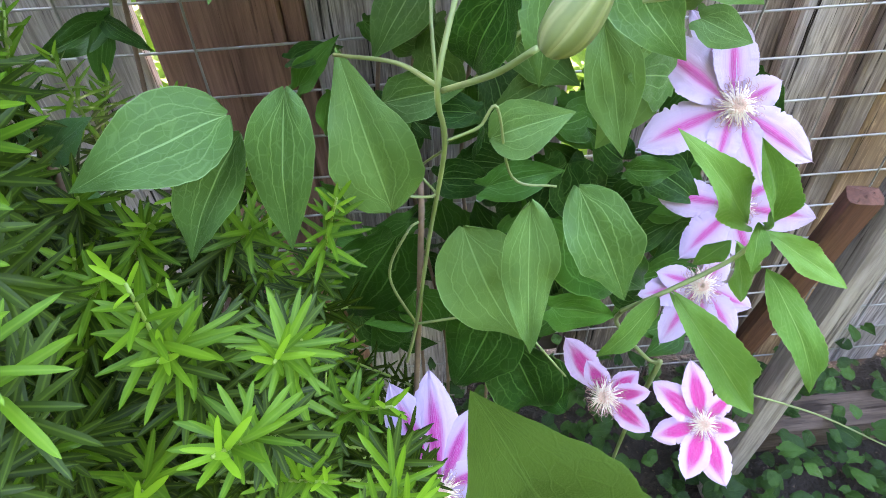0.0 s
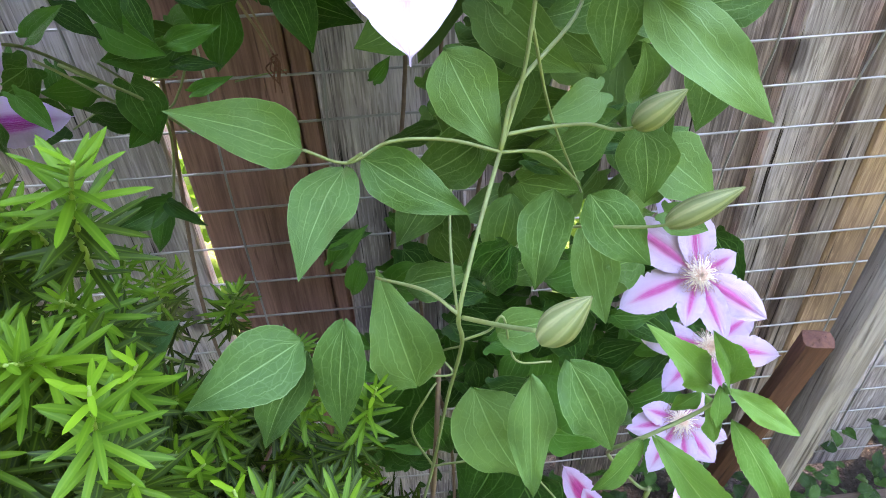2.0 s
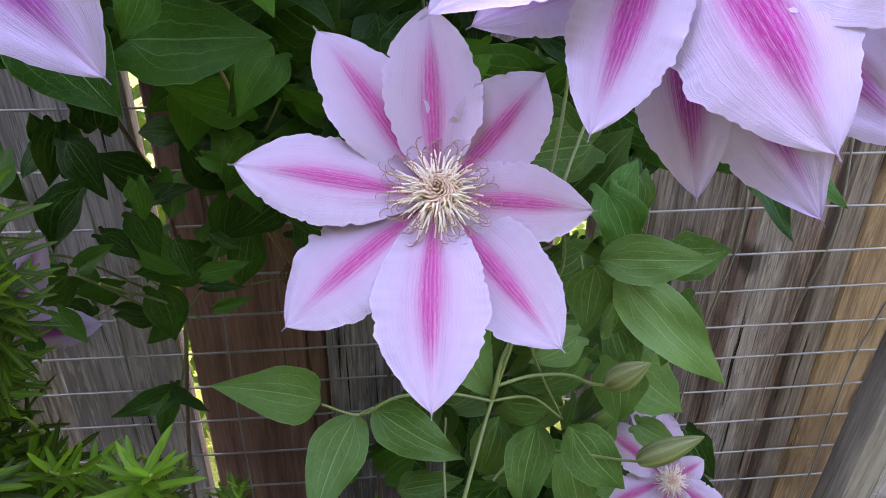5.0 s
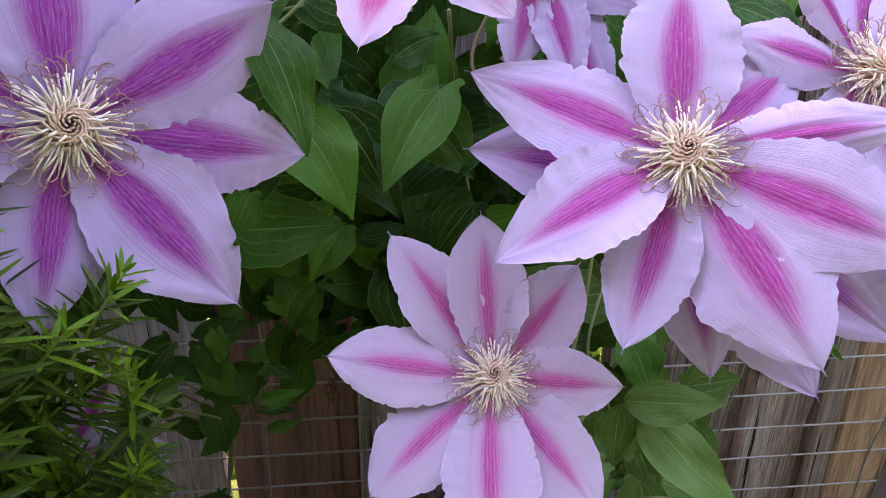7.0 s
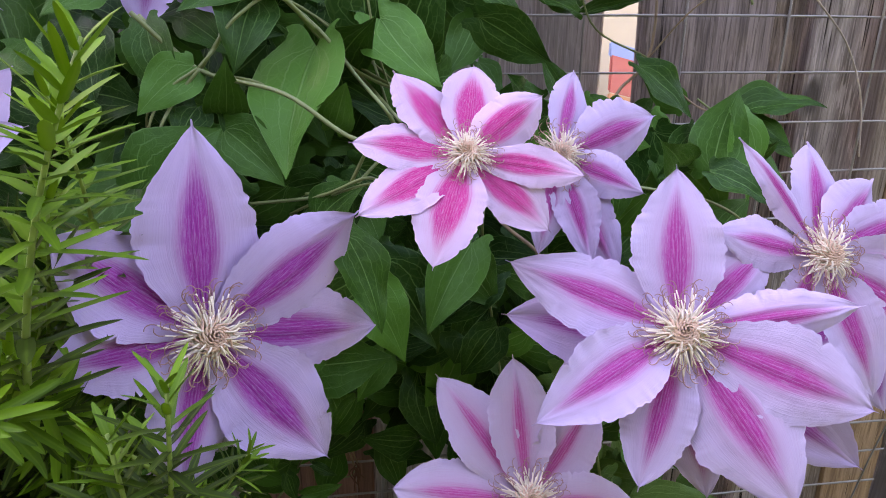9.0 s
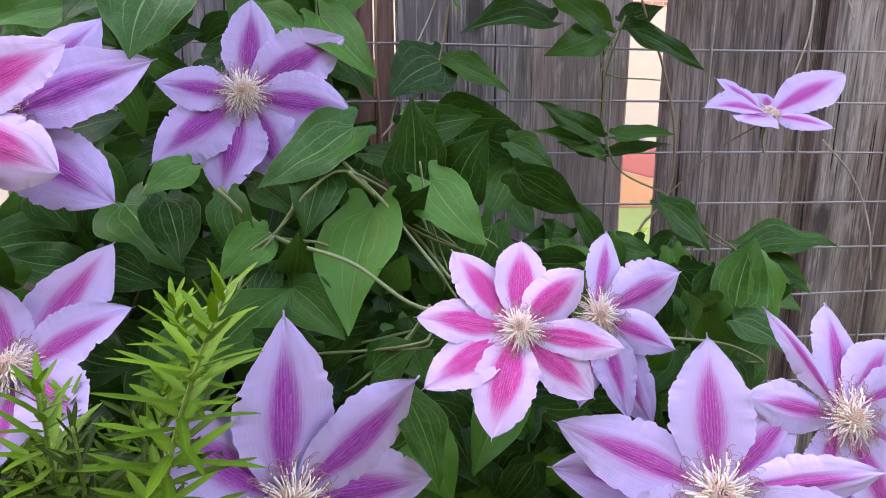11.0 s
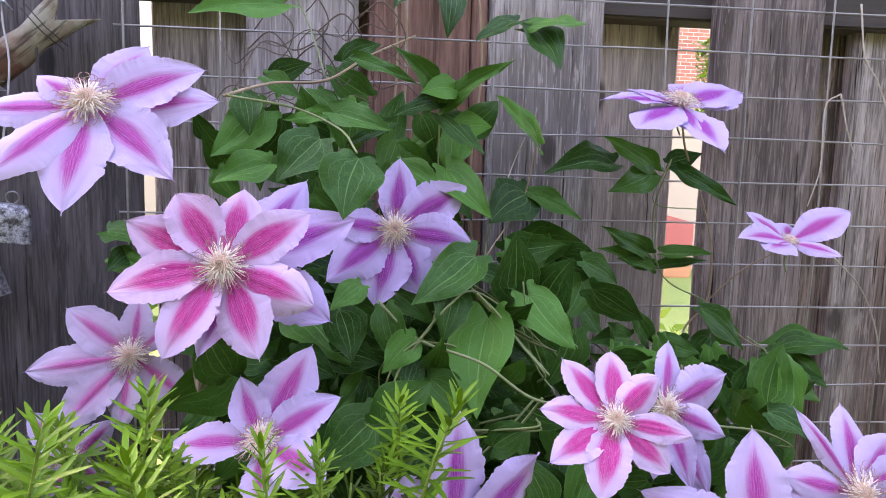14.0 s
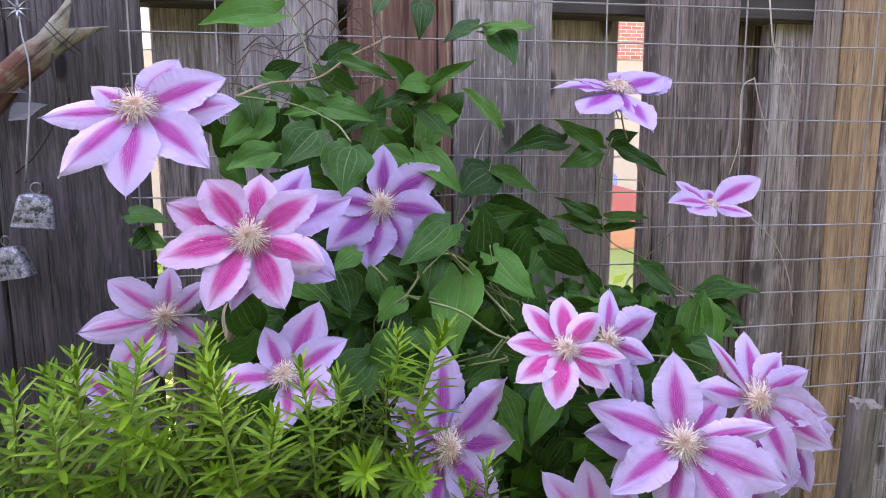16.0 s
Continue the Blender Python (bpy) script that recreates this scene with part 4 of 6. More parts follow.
# leaves on the upper fence
leaf((-0.337, 0.54, 1.296), (-0.371, 0.52, 1.258), 0.95)
leaf((-0.302, 0.485, 1.279), (-0.312, 0.455, 1.233), 0.98, twist=-12, face=OUTWARD)
leaf((-0.327, 0.560, 1.320), (-0.275, 0.545, 1.305), 0.58, twist=-5, face=OUTWARD)
leaf((-0.278, 0.575, 1.313), (-0.319, 0.570, 1.291), 0.42, twist=2, face=OUTWARD)
leaf((-0.328, 0.585, 1.323), (-0.355, 0.580, 1.343), 0.71, twist=9, face=OUTWARD)
leaf((-0.333, 0.580, 1.321), (-0.374, 0.570, 1.313), 0.43, twist=-9, face=OUTWARD)
leaf((-0.233, 0.595, 1.336), (-0.276, 0.570, 1.382), 0.42, twist=-2, face=OUTWARD)
leaf((-0.233, 0.595, 1.335), (-0.277, 0.575, 1.320), 0.48, twist=5, face=OUTWARD)
leaf((-0.228, 0.600, 1.331), (-0.166, 0.560, 1.372), 0.27, twist=12, face=OUTWARD)
leaf((-0.231, 0.600, 1.326), (-0.190, 0.565, 1.286), 0.47, twist=-6, face=OUTWARD)
leaf((-0.309, 0.585, 1.372), (-0.253, 0.575, 1.349), 0.30, twist=1, face=OUTWARD)
leaf((-0.232, 0.630, 1.317), (-0.263, 0.620, 1.288), 0.57, twist=8, face=OUTWARD)
leaf((-0.213, 0.645, 1.309), (-0.218, 0.635, 1.271), 1.19, twist=-10, face=OUTWARD)
leaf((-0.269, 0.585, 1.278), (-0.220, 0.560, 1.249), 0.49, twist=-3, face=OUTWARD)
leaf((-0.224, 0.585, 1.274), (-0.184, 0.550, 1.229), 0.56, twist=4, face=OUTWARD)
leaf((-0.122, 0.660, 1.306), (-0.174, 0.620, 1.348), 0.51, twist=11, face=OUTWARD)
leaf((-0.129, 0.660, 1.249), (-0.174, 0.630, 1.219), 1.00, twist=-7, face=OUTWARD)
leaf((-0.125, 0.665, 1.251), (-0.072, 0.640, 1.223), 0.42, twist=1, face=OUTWARD)
leaf((-0.029, 0.675, 1.284), (-0.114, 0.650, 1.272), 0.52, twist=7, face=OUTWARD)
leaf((0.021, 0.685, 1.280), (-0.043, 0.675, 1.316), 0.44, twist=-11, face=OUTWARD)
leaf((0.014, 0.675, 1.274), (-0.041, 0.655, 1.254), 0.60, twist=-4, face=OUTWARD)
leaf((0.038, 0.685, 1.287), (0.071, 0.670, 1.299), 0.77, twist=3, face=OUTWARD)
leaf((0.044, 0.670, 1.280), (0.099, 0.640, 1.242), 0.34, twist=10, face=OUTWARD)
leaf((0.020, 0.680, 1.185), (-0.047, 0.655, 1.217), 0.36, twist=-8, face=OUTWARD)
leaf((0.023, 0.685, 1.170), (-0.045, 0.670, 1.191), 0.42, twist=-1, face=OUTWARD)
leaf((0.024, 0.675, 1.168), (-0.025, 0.660, 1.181), 0.38, twist=6, face=OUTWARD)
leaf((0.039, 0.680, 1.185), (0.084, 0.655, 1.188), 0.44, twist=-12, face=OUTWARD)
leaf((0.037, 0.690, 1.168), (0.088, 0.670, 1.178), 0.30, twist=-5, face=OUTWARD)
leaf((-0.148, 0.550, 1.159), (-0.113, 0.510, 1.119), 0.70, twist=2, face=OUTWARD)
leaf((-0.201, 0.535, 1.197), (-0.259, 0.495, 1.161), 0.61, twist=9, face=OUTWARD)
leaf((-0.221, 0.520, 1.170), (-0.232, 0.495, 1.129), 0.80, twist=-9, face=OUTWARD)
leaf((-0.192, 0.580, 1.176), (-0.155, 0.560, 1.160), 0.53, twist=-2, face=OUTWARD)
leaf((-0.197, 0.535, 1.133), (-0.222, 0.505, 1.103), 0.94, twist=5, face=OUTWARD)
leaf((-0.280, 0.510, 1.156), (-0.265, 0.490, 1.107), 0.57, twist=12, face=OUTWARD)
leaf((-0.300, 0.510, 1.175), (-0.324, 0.485, 1.158), 0.68, twist=-6, face=OUTWARD)
leaf((-0.318, 0.510, 1.154), (-0.306, 0.490, 1.114), 0.88, twist=1, face=OUTWARD)
leaf((-0.270, 0.550, 1.160), (-0.235, 0.530, 1.136), 0.58, twist=8, face=OUTWARD)
leaf((-0.068, 0.640, 1.129), (-0.047, 0.630, 1.100), 0.81, twist=-10, face=OUTWARD)
leaf((-0.018, 0.630, 1.098), (-0.069, 0.610, 1.099), 0.60, twist=-3, face=OUTWARD)
leaf((0.008, 0.640, 1.094), (-0.020, 0.630, 1.135), 0.60, twist=4, face=OUTWARD)
leaf((0.025, 0.640, 1.093), (0.059, 0.620, 1.084), 0.73, twist=11, face=OUTWARD)
leaf((0.077, 0.660, 1.124), (0.120, 0.640, 1.081), 0.59, twist=-7, face=OUTWARD)
leaf((-0.180, 0.560, 1.121), (-0.145, 0.550, 1.101), 0.53, twist=1, face=OUTWARD)
leaf((0.148, 0.63, 1.082), (0.216, 0.6, 1.094), 0.45)
leaf((0.149, 0.63, 1.08), (0.194, 0.6, 1.051), 0.59)
leaf((0.121, 0.63, 1.071), (0.122, 0.61, 1.021), 0.65)
leaf((0.143, 0.64, 1.064), (0.202, 0.62, 1.028), 0.72)
leaf((-0.394, 0.6, 1.323), (-0.44, 0.58, 1.279), 0.78)
leaf((-0.382, 0.56, 1.274), (-0.428, 0.54, 1.256), 0.72)
leaf((-0.438, 0.6, 1.268), (-0.416, 0.6, 1.237), 0.78)
leaf((-0.378, 0.6, 1.42), (-0.451, 0.56, 1.399), 0.52)
leaf((-0.159, 0.6, 1.414), (-0.201, 0.58, 1.39), 0.65)
leaf((-0.148, 0.6, 1.41), (-0.102, 0.56, 1.406), 0.52)
leaf((-0.143, 0.6, 1.409), (-0.125, 0.56, 1.365), 0.65)
leaf((-0.22, 0.62, 1.441), (-0.225, 0.6, 1.396), 0.65)
leaf((-0.257, 0.6, 1.444), (-0.276, 0.58, 1.416), 0.78)
leaf((-0.327, 0.66, 1.38), (-0.287, 0.66, 1.4), 0.65)
leaf((-0.38, 0.66, 1.366), (-0.394, 0.66, 1.34), 0.78)
leaf((-0.548, 0.62, 1.206), (-0.501, 0.6, 1.198), 0.65)
leaf((-0.543, 0.62, 1.181), (-0.503, 0.6, 1.17), 0.65)
leaf((-0.525, 0.62, 1.187), (-0.543, 0.6, 1.168), 0.78)
leaf((-0.412, 0.55, 1.157), (-0.39, 0.55, 1.126), 0.91)
leaf((-0.246, 0.55, 1.115), (-0.259, 0.55, 1.07), 0.78)
leaf((-0.199, 0.53, 1.13), (-0.183, 0.52, 1.082), 0.91)
leaf((-0.296, 0.55, 1.072), (-0.284, 0.55, 1.046), 0.95)
leaf((-0.106, 0.52, 1.008), (-0.072, 0.52, 0.966), 0.78)
leaf((-0.072, 0.52, 0.952), (-0.098, 0.52, 0.914), 0.78)

# toothed leaves of the mint shoot
leaf((0.101, 0.440, 0.575), (0.041, 0.425, 0.653), 0.35, "MINT", twist=0.01)
leaf((0.116, 0.440, 0.570), (0.078, 0.420, 0.649), 0.37, "MINT", twist=0.01)
leaf((0.117, 0.440, 0.566), (0.168, 0.420, 0.533), 0.39, "MINT", twist=0.01)
leaf((0.122, 0.435, 0.541), (0.161, 0.395, 0.460), 0.35, "MINT", twist=0.01)
leaf((0.103, 0.430, 0.584), (0.099, 0.415, 0.560), 0.63, "MINT", twist=0.01)
leaf((0.109, 0.450, 0.549), (0.129, 0.450, 0.491), 0.44, "MINT", twist=0.01)
leaf((0.070, 0.450, 0.506), (0.033, 0.440, 0.457), 0.42, "MINT", twist=0.01)
leaf((0.078, 0.445, 0.511), (0.154, 0.420, 0.396), 0.32, "MINT", twist=0.01)
leaf((0.112, 0.460, 0.541), (0.095, 0.465, 0.516), 0.70, "MINT", twist=0.01)

# leaves of the low evergreen shrub
leaf((-0.254, 0.45, 0.66), (-0.234, 0.43, 0.694), 0.55, "EUON")
leaf((-0.249, 0.44, 0.669), (-0.249, 0.43, 0.662), 0.6, "EUON")
leaf((-0.257, 0.45, 0.645), (-0.225, 0.45, 0.666), 0.6, "EUON")
leaf((-0.269, 0.46, 0.632), (-0.291, 0.46, 0.627), 0.7, "EUON")
leaf((-0.267, 0.46, 0.617), (-0.242, 0.46, 0.603), 0.55, "EUON")
leaf((-0.293, 0.48, 0.582), (-0.286, 0.48, 0.554), 0.7, "EUON")
leaf((-0.062, 0.236, 0.693), (-0.077, 0.228, 0.761), 0.62, "BROAD", twist=1)

# stems
stem([(-0.094, 0.46, 0.398), (-0.086, 0.455, 0.498), (-0.079, 0.47, 0.578), (-0.078, 0.5, 0.584)], 0.0022, BARK)
stem([(-0.097, 0.45, 0.457), (-0.088, 0.452, 0.495), (-0.076, 0.44, 0.583), (-0.067, 0.42, 0.656), (-0.07, 0.4, 0.698), (-0.058, 0.42, 0.732), (-0.043, 0.446, 0.761), (-0.032, 0.455, 0.792), (-0.027, 0.46, 0.818), (-0.022, 0.468, 0.850), (-0.008, 0.485, 0.895), (0.0, 0.50, 0.94)], 0.00126)
stem([(-0.067, 0.42, 0.656), (-0.069, 0.44, 0.691), (-0.068, 0.46, 0.707), (-0.065, 0.48, 0.72)], 0.00094)
stem([(-0.07, 0.4, 0.698), (-0.085, 0.42, 0.698), (-0.111, 0.44, 0.693)], 0.0011)
stem([(-0.068, 0.4, 0.696), (-0.054, 0.37, 0.718), (-0.046, 0.345, 0.739)], 0.00126)
stem([(-0.088, 0.452, 0.495), (-0.101, 0.45, 0.544), (-0.088, 0.45, 0.579), (-0.08, 0.47, 0.569)], 0.00094)
stem([(-0.088, 0.452, 0.495), (-0.057, 0.45, 0.501), (-0.03, 0.46, 0.492), (0.014, 0.44, 0.437)], 0.00094)
stem([(-0.09, 0.43, 0.622), (-0.072, 0.43, 0.621), (-0.079, 0.44, 0.629), (-0.067, 0.42, 0.655)], 0.00079)
stem([(-0.067, 0.42, 0.659), (-0.052, 0.42, 0.665), (-0.044, 0.42, 0.674), (-0.034, 0.43, 0.628), (-0.009, 0.44, 0.612)], 0.00079)
stem([(-0.043, 0.446, 0.761), (-0.069, 0.44, 0.773), (-0.096, 0.435, 0.777), (-0.116, 0.431, 0.77), (-0.135, 0.43, 0.779)], 0.00094)
stem([(-0.116, 0.431, 0.77), (-0.109, 0.43, 0.775)], 0.00094)
stem([(-0.043, 0.446, 0.761), (-0.017, 0.46, 0.75), (0.006, 0.47, 0.724)], 0.00094)
stem([(-0.3, 0.58, 0.772), (-0.271, 0.64, 0.707), (-0.283, 0.64, 0.636), (-0.29, 0.64, 0.629)], 0.00126)
stem([(-0.325, 0.6, 0.769), (-0.271, 0.648, 0.705), (-0.207, 0.62, 0.82), (-0.165, 0.6, 0.896)], 0.0011)
stem([(-0.043, 0.446, 0.762), (-0.032, 0.46, 0.789), (0.007, 0.5, 0.813), (0.002, 0.5, 0.863), (0.022, 0.53, 0.897)], 0.00126)
stem([(0.021, 0.5, 0.799), (0.027, 0.5, 0.786), (0.021, 0.51, 0.817)], 0.00126)
stem([(-0.284, 0.5, 1.161), (-0.252, 0.5, 1.131), (-0.203, 0.47, 1.12), (-0.163, 0.45, 1.097), (-0.119, 0.42, 1.102)], 0.00142)
stem([(-0.203, 0.5, 1.17), (-0.163, 0.55, 1.125), (-0.139, 0.5, 1.1)], 0.00142)
stem([(-0.252, 0.5, 1.131), (-0.281, 0.5, 1.11), (-0.284, 0.5, 1.088)], 0.00079)
stem([(-0.229, 0.5, 1.051), (-0.191, 0.5, 1.059), (-0.164, 0.5, 1.065)], 0.0011)
stem([(-0.251, 0.5, 1.131), (-0.227, 0.5, 1.16), (-0.201, 0.52, 1.168), (-0.145, 0.58, 1.124), (-0.103, 0.58, 1.082)], 0.0011)
stem([(-0.286, 0.53, 1.151), (-0.318, 0.6, 1.191), (-0.33, 0.64, 1.254)], 0.0011)
stem([(-0.407, 0.5, 1.325), (-0.384, 0.58, 1.346), (-0.339, 0.613, 1.355), (-0.301, 0.65, 1.385), (-0.251, 0.69, 1.416)], 0.00142, TWIG)
stem([(-0.404, 0.5, 1.325), (-0.36, 0.55, 1.322), (-0.32, 0.53, 1.304), (-0.303, 0.48, 1.283)], 0.0011)
stem([(-0.339, 0.613, 1.355), (-0.357, 0.64, 1.408), (-0.376, 0.65, 1.446)], 0.00094)
stem([(-0.23, 0.6, 1.339), (-0.229, 0.62, 1.28), (-0.227, 0.6, 1.235)], 0.00094)
stem([(0.039, 0.62, 1.066), (0.059, 0.66, 1.101), (0.091, 0.675, 1.13), (0.095, 0.68, 1.19), (0.078, 0.68, 1.251), (0.052, 0.672, 1.302), (0.04, 0.664, 1.348)], 0.00142, TWIG)
stem([(0.091, 0.675, 1.13), (0.115, 0.65, 1.17), (0.152, 0.632, 1.199)], 0.00084, TWIG)
stem([(0.091, 0.675, 1.13), (0.123, 0.65, 1.094), (0.148, 0.63, 1.082)], 0.001, TWIG)
stem([(0.091, 0.675, 1.13), (0.038, 0.68, 1.16), (0.027, 0.69, 1.228), (0.04, 0.68, 1.292)], 0.00094)
stem([(0.04, 0.68, 1.292), (0.018, 0.67, 1.244), (0.078, 0.68, 1.236)], 0.00079)
stem([(0.261, 0.7, 1.181), (0.309, 0.712, 1.142), (0.336, 0.712, 1.09), (0.348, 0.712, 1.03)], 0.00094, STRAW)
stem([(0.276, 0.715, 1.481), (0.285, 0.712, 1.421), (0.305, 0.712, 1.391), (0.325, 0.71, 1.346)], 0.0011, STRAW)
stem([(0.259, 0.712, 1.376), (0.241, 0.712, 1.359), (0.242, 0.712, 1.289), (0.23, 0.712, 1.241)], 0.00094, STRAW)
stem([(0.259, 0.712, 1.376), (0.271, 0.712, 1.336), (0.287, 0.712, 1.297)], 0.00094, STRAW)
stem([(0.054, 0.462, 0.478), (0.07, 0.45, 0.506), (0.106, 0.445, 0.539), (0.112, 0.437, 0.568)], 0.0018, None, mint)
stem([(0.054, 0.462, 0.478), (0.062, 0.48, 0.44), (0.09, 0.475, 0.40), (0.10, 0.47, 0.398)], 0.0018, None, mint)
stem([(0.203, 0.5, 0.297), (0.31, 0.5, 0.233), (0.42, 0.5, 0.149)], 0.0011)
stem([(-0.157, 0.45, 1.098), (-0.175, 0.47, 1.061), (-0.192, 0.5, 1.033)], 0.0011)
stem([(-0.027, 0.46, 0.818), (-0.01, 0.48, 0.762), (0.015, 0.49, 0.704)], 0.0009)
stem([(-0.093, 0.47, 1.063), (-0.083, 0.52, 1.006), (-0.06, 0.55, 0.887)], 0.0011)
stem([(-0.040, 0.45, 0.768), (-0.018, 0.462, 0.764), (0.004, 0.46, 0.765), (0.015, 0.45, 0.766), (0.023, 0.44, 0.772)], 0.0011)
stem([(-0.050, 0.455, 0.668), (-0.02, 0.475, 0.684), (0.01, 0.472, 0.692), (0.031, 0.46, 0.698), (0.042, 0.45, 0.704), (0.051, 0.44, 0.712)], 0.0011)
stem([(-0.393, 0.69, 1.442), (-0.364, 0.67, 1.454), (-0.343, 0.68, 1.422), (-0.375, 0.69, 1.396), (-0.416, 0.7, 1.404), (-0.442, 0.68, 1.348)], 0.00086, DRY)
stem([(-0.354, 0.69, 1.417), (-0.326, 0.67, 1.43), (-0.304, 0.68, 1.396), (-0.335, 0.69, 1.37), (-0.377, 0.7, 1.378), (-0.404, 0.68, 1.321)], 0.00086, DRY)
stem([(-0.428, 0.69, 1.395), (-0.399, 0.67, 1.409), (-0.378, 0.68, 1.375), (-0.41, 0.69, 1.349), (-0.452, 0.7, 1.356), (-0.477, 0.68, 1.301)], 0.00086, DRY)
stem([(-0.313, 0.69, 1.431), (-0.286, 0.67, 1.444), (-0.262, 0.68, 1.41), (-0.294, 0.69, 1.384), (-0.335, 0.7, 1.392), (-0.363, 0.68, 1.335)], 0.00086, DRY)
stem([(-0.382, 0.69, 1.383), (-0.353, 0.67, 1.397), (-0.332, 0.68, 1.362), (-0.364, 0.69, 1.336), (-0.405, 0.7, 1.343), (-0.432, 0.68, 1.288)], 0.00086, DRY)
stem([(-0.421, 0.69, 1.415), (-0.397, 0.66, 1.429), (-0.378, 0.67, 1.415), (-0.389, 0.68, 1.389), (-0.413, 0.66, 1.391), (-0.437, 0.67, 1.376), (-0.455, 0.69, 1.401)], 0.00063, DRY)
stem([(-0.341, 0.69, 1.397), (-0.355, 0.66, 1.411), (-0.373, 0.67, 1.396), (-0.367, 0.68, 1.37), (-0.344, 0.66, 1.373), (-0.327, 0.67, 1.358), (-0.313, 0.69, 1.38)], 0.00063, DRY)
stem([(-0.306, 0.69, 1.444), (-0.288, 0.66, 1.458), (-0.268, 0.67, 1.444), (-0.277, 0.68, 1.418), (-0.303, 0.66, 1.419), (-0.324, 0.67, 1.404), (-0.338, 0.69, 1.422)], 0.00063, DRY)
stem([(-0.403, 0.69, 1.369), (-0.385, 0.66, 1.385), (-0.372, 0.67, 1.37), (-0.38, 0.68, 1.343), (-0.397, 0.66, 1.346), (-0.415, 0.67, 1.331), (-0.428, 0.69, 1.343)], 0.00063, DRY)
stem([(-0.279, 0.69, 1.418), (-0.299, 0.66, 1.432), (-0.321, 0.67, 1.416), (-0.313, 0.68, 1.391), (-0.284, 0.66, 1.394), (-0.261, 0.67, 1.379), (-0.243, 0.69, 1.389)], 0.00063, DRY)
stem([(-0.367, 0.69, 1.436), (-0.341, 0.66, 1.45), (-0.316, 0.67, 1.436), (-0.329, 0.68, 1.41), (-0.361, 0.66, 1.411), (-0.389, 0.67, 1.396), (-0.41, 0.69, 1.402)], 0.00063, DRY)
stem([(-0.322, 0.69, 1.37), (-0.305, 0.66, 1.387), (-0.288, 0.67, 1.371), (-0.296, 0.68, 1.344), (-0.318, 0.66, 1.347), (-0.337, 0.67, 1.331), (-0.351, 0.69, 1.332)], 0.00063, DRY)
stem([(-0.259, 0.69, 1.385), (-0.278, 0.66, 1.4), (-0.298, 0.67, 1.384), (-0.29, 0.68, 1.358), (-0.264, 0.66, 1.361), (-0.243, 0.67, 1.346), (-0.226, 0.69, 1.343)], 0.00063, DRY)
stem([(-0.384, 0.69, 1.329), (-0.365, 0.66, 1.347), (-0.349, 0.67, 1.331), (-0.358, 0.68, 1.303), (-0.379, 0.66, 1.307), (-0.399, 0.67, 1.291), (-0.414, 0.69, 1.282)], 0.00063, DRY)
stem([(-0.263, 0.71, 1.477), (-0.259, 0.712, 1.381), (-0.269, 0.71, 1.281), (-0.265, 0.7, 1.164)], 0.00142, TWIG)
stem([(-0.181, 0.71, 1.48), (-0.175, 0.712, 1.383), (-0.184, 0.71, 1.281), (-0.179, 0.7, 1.162)], 0.00142, TWIG)
stem([(-0.274, 0.71, 1.476), (-0.27, 0.712, 1.381), (-0.28, 0.71, 1.281), (-0.276, 0.7, 1.164)], 0.00142, TWIG)

# more stems and a dried clump between the flowers
stem([(-0.182, 0.600, 1.187), (-0.167, 0.620, 1.203), (-0.140, 0.655, 1.232), (-0.129, 0.660, 1.256), (-0.121, 0.660, 1.305)], 0.0010, TWIG)
stem([(-0.286, 0.520, 1.160), (-0.266, 0.510, 1.141), (-0.250, 0.505, 1.129), (-0.222, 0.510, 1.123), (-0.196, 0.520, 1.106)], 0.0012)
stem([(-0.208, 0.535, 1.174), (-0.177, 0.540, 1.138), (-0.152, 0.540, 1.121), (-0.125, 0.530, 1.112)], 0.0012)
stem([(-0.156, 0.540, 1.174), (-0.151, 0.540, 1.142), (-0.143, 0.540, 1.116), (-0.137, 0.530, 1.098)], 0.0008)
stem([(-0.204, 0.530, 1.169), (-0.183, 0.520, 1.150), (-0.164, 0.510, 1.126), (-0.146, 0.490, 1.105), (-0.140, 0.533, 1.083)], 0.0013)
stem([(-0.251, 0.495, 1.132), (-0.269, 0.490, 1.119), (-0.279, 0.485, 1.097), (-0.283, 0.533, 1.074)], 0.0009)
stem([(-0.251, 0.495, 1.132), (-0.241, 0.500, 1.143), (-0.238, 0.510, 1.152), (-0.237, 0.564, 1.140)], 0.0009)
stem([(-0.230, 0.490, 1.055), (-0.189, 0.475, 1.062), (-0.163, 0.440, 1.079), (-0.154, 0.478, 1.070)], 0.0011)
stem([(-0.213, 0.500, 1.043), (-0.187, 0.480, 1.059), (-0.162, 0.440, 1.076), (-0.153, 0.476, 1.067)], 0.0009)
stem([(-0.002, 0.480, 1.062), (0.058, 0.500, 1.047), (0.095, 0.510, 1.028), (0.108, 0.564, 1.006)], 0.0011)
stem([(-0.208, 0.560, 1.171), (-0.164, 0.550, 1.131), (-0.125, 0.540, 1.109), (-0.111, 0.587, 1.086)], 0.0012)
stem([(-0.196, 0.570, 1.165), (-0.144, 0.560, 1.133), (-0.102, 0.550, 1.113), (-0.087, 0.597, 1.091)], 0.0009)
stem([(-0.149, 0.500, 1.081), (-0.175, 0.490, 1.057), (-0.204, 0.480, 1.035), (-0.214, 0.527, 1.012)], 0.0011)
stem([(-0.250, 0.495, 1.132), (-0.265, 0.490, 1.114), (-0.273, 0.485, 1.096), (-0.276, 0.533, 1.075)], 0.001)
stem([(-0.153, 0.560, 1.133), (-0.142, 0.530, 1.097), (-0.134, 0.500, 1.085), (-0.131, 0.540, 1.066)], 0.0009)
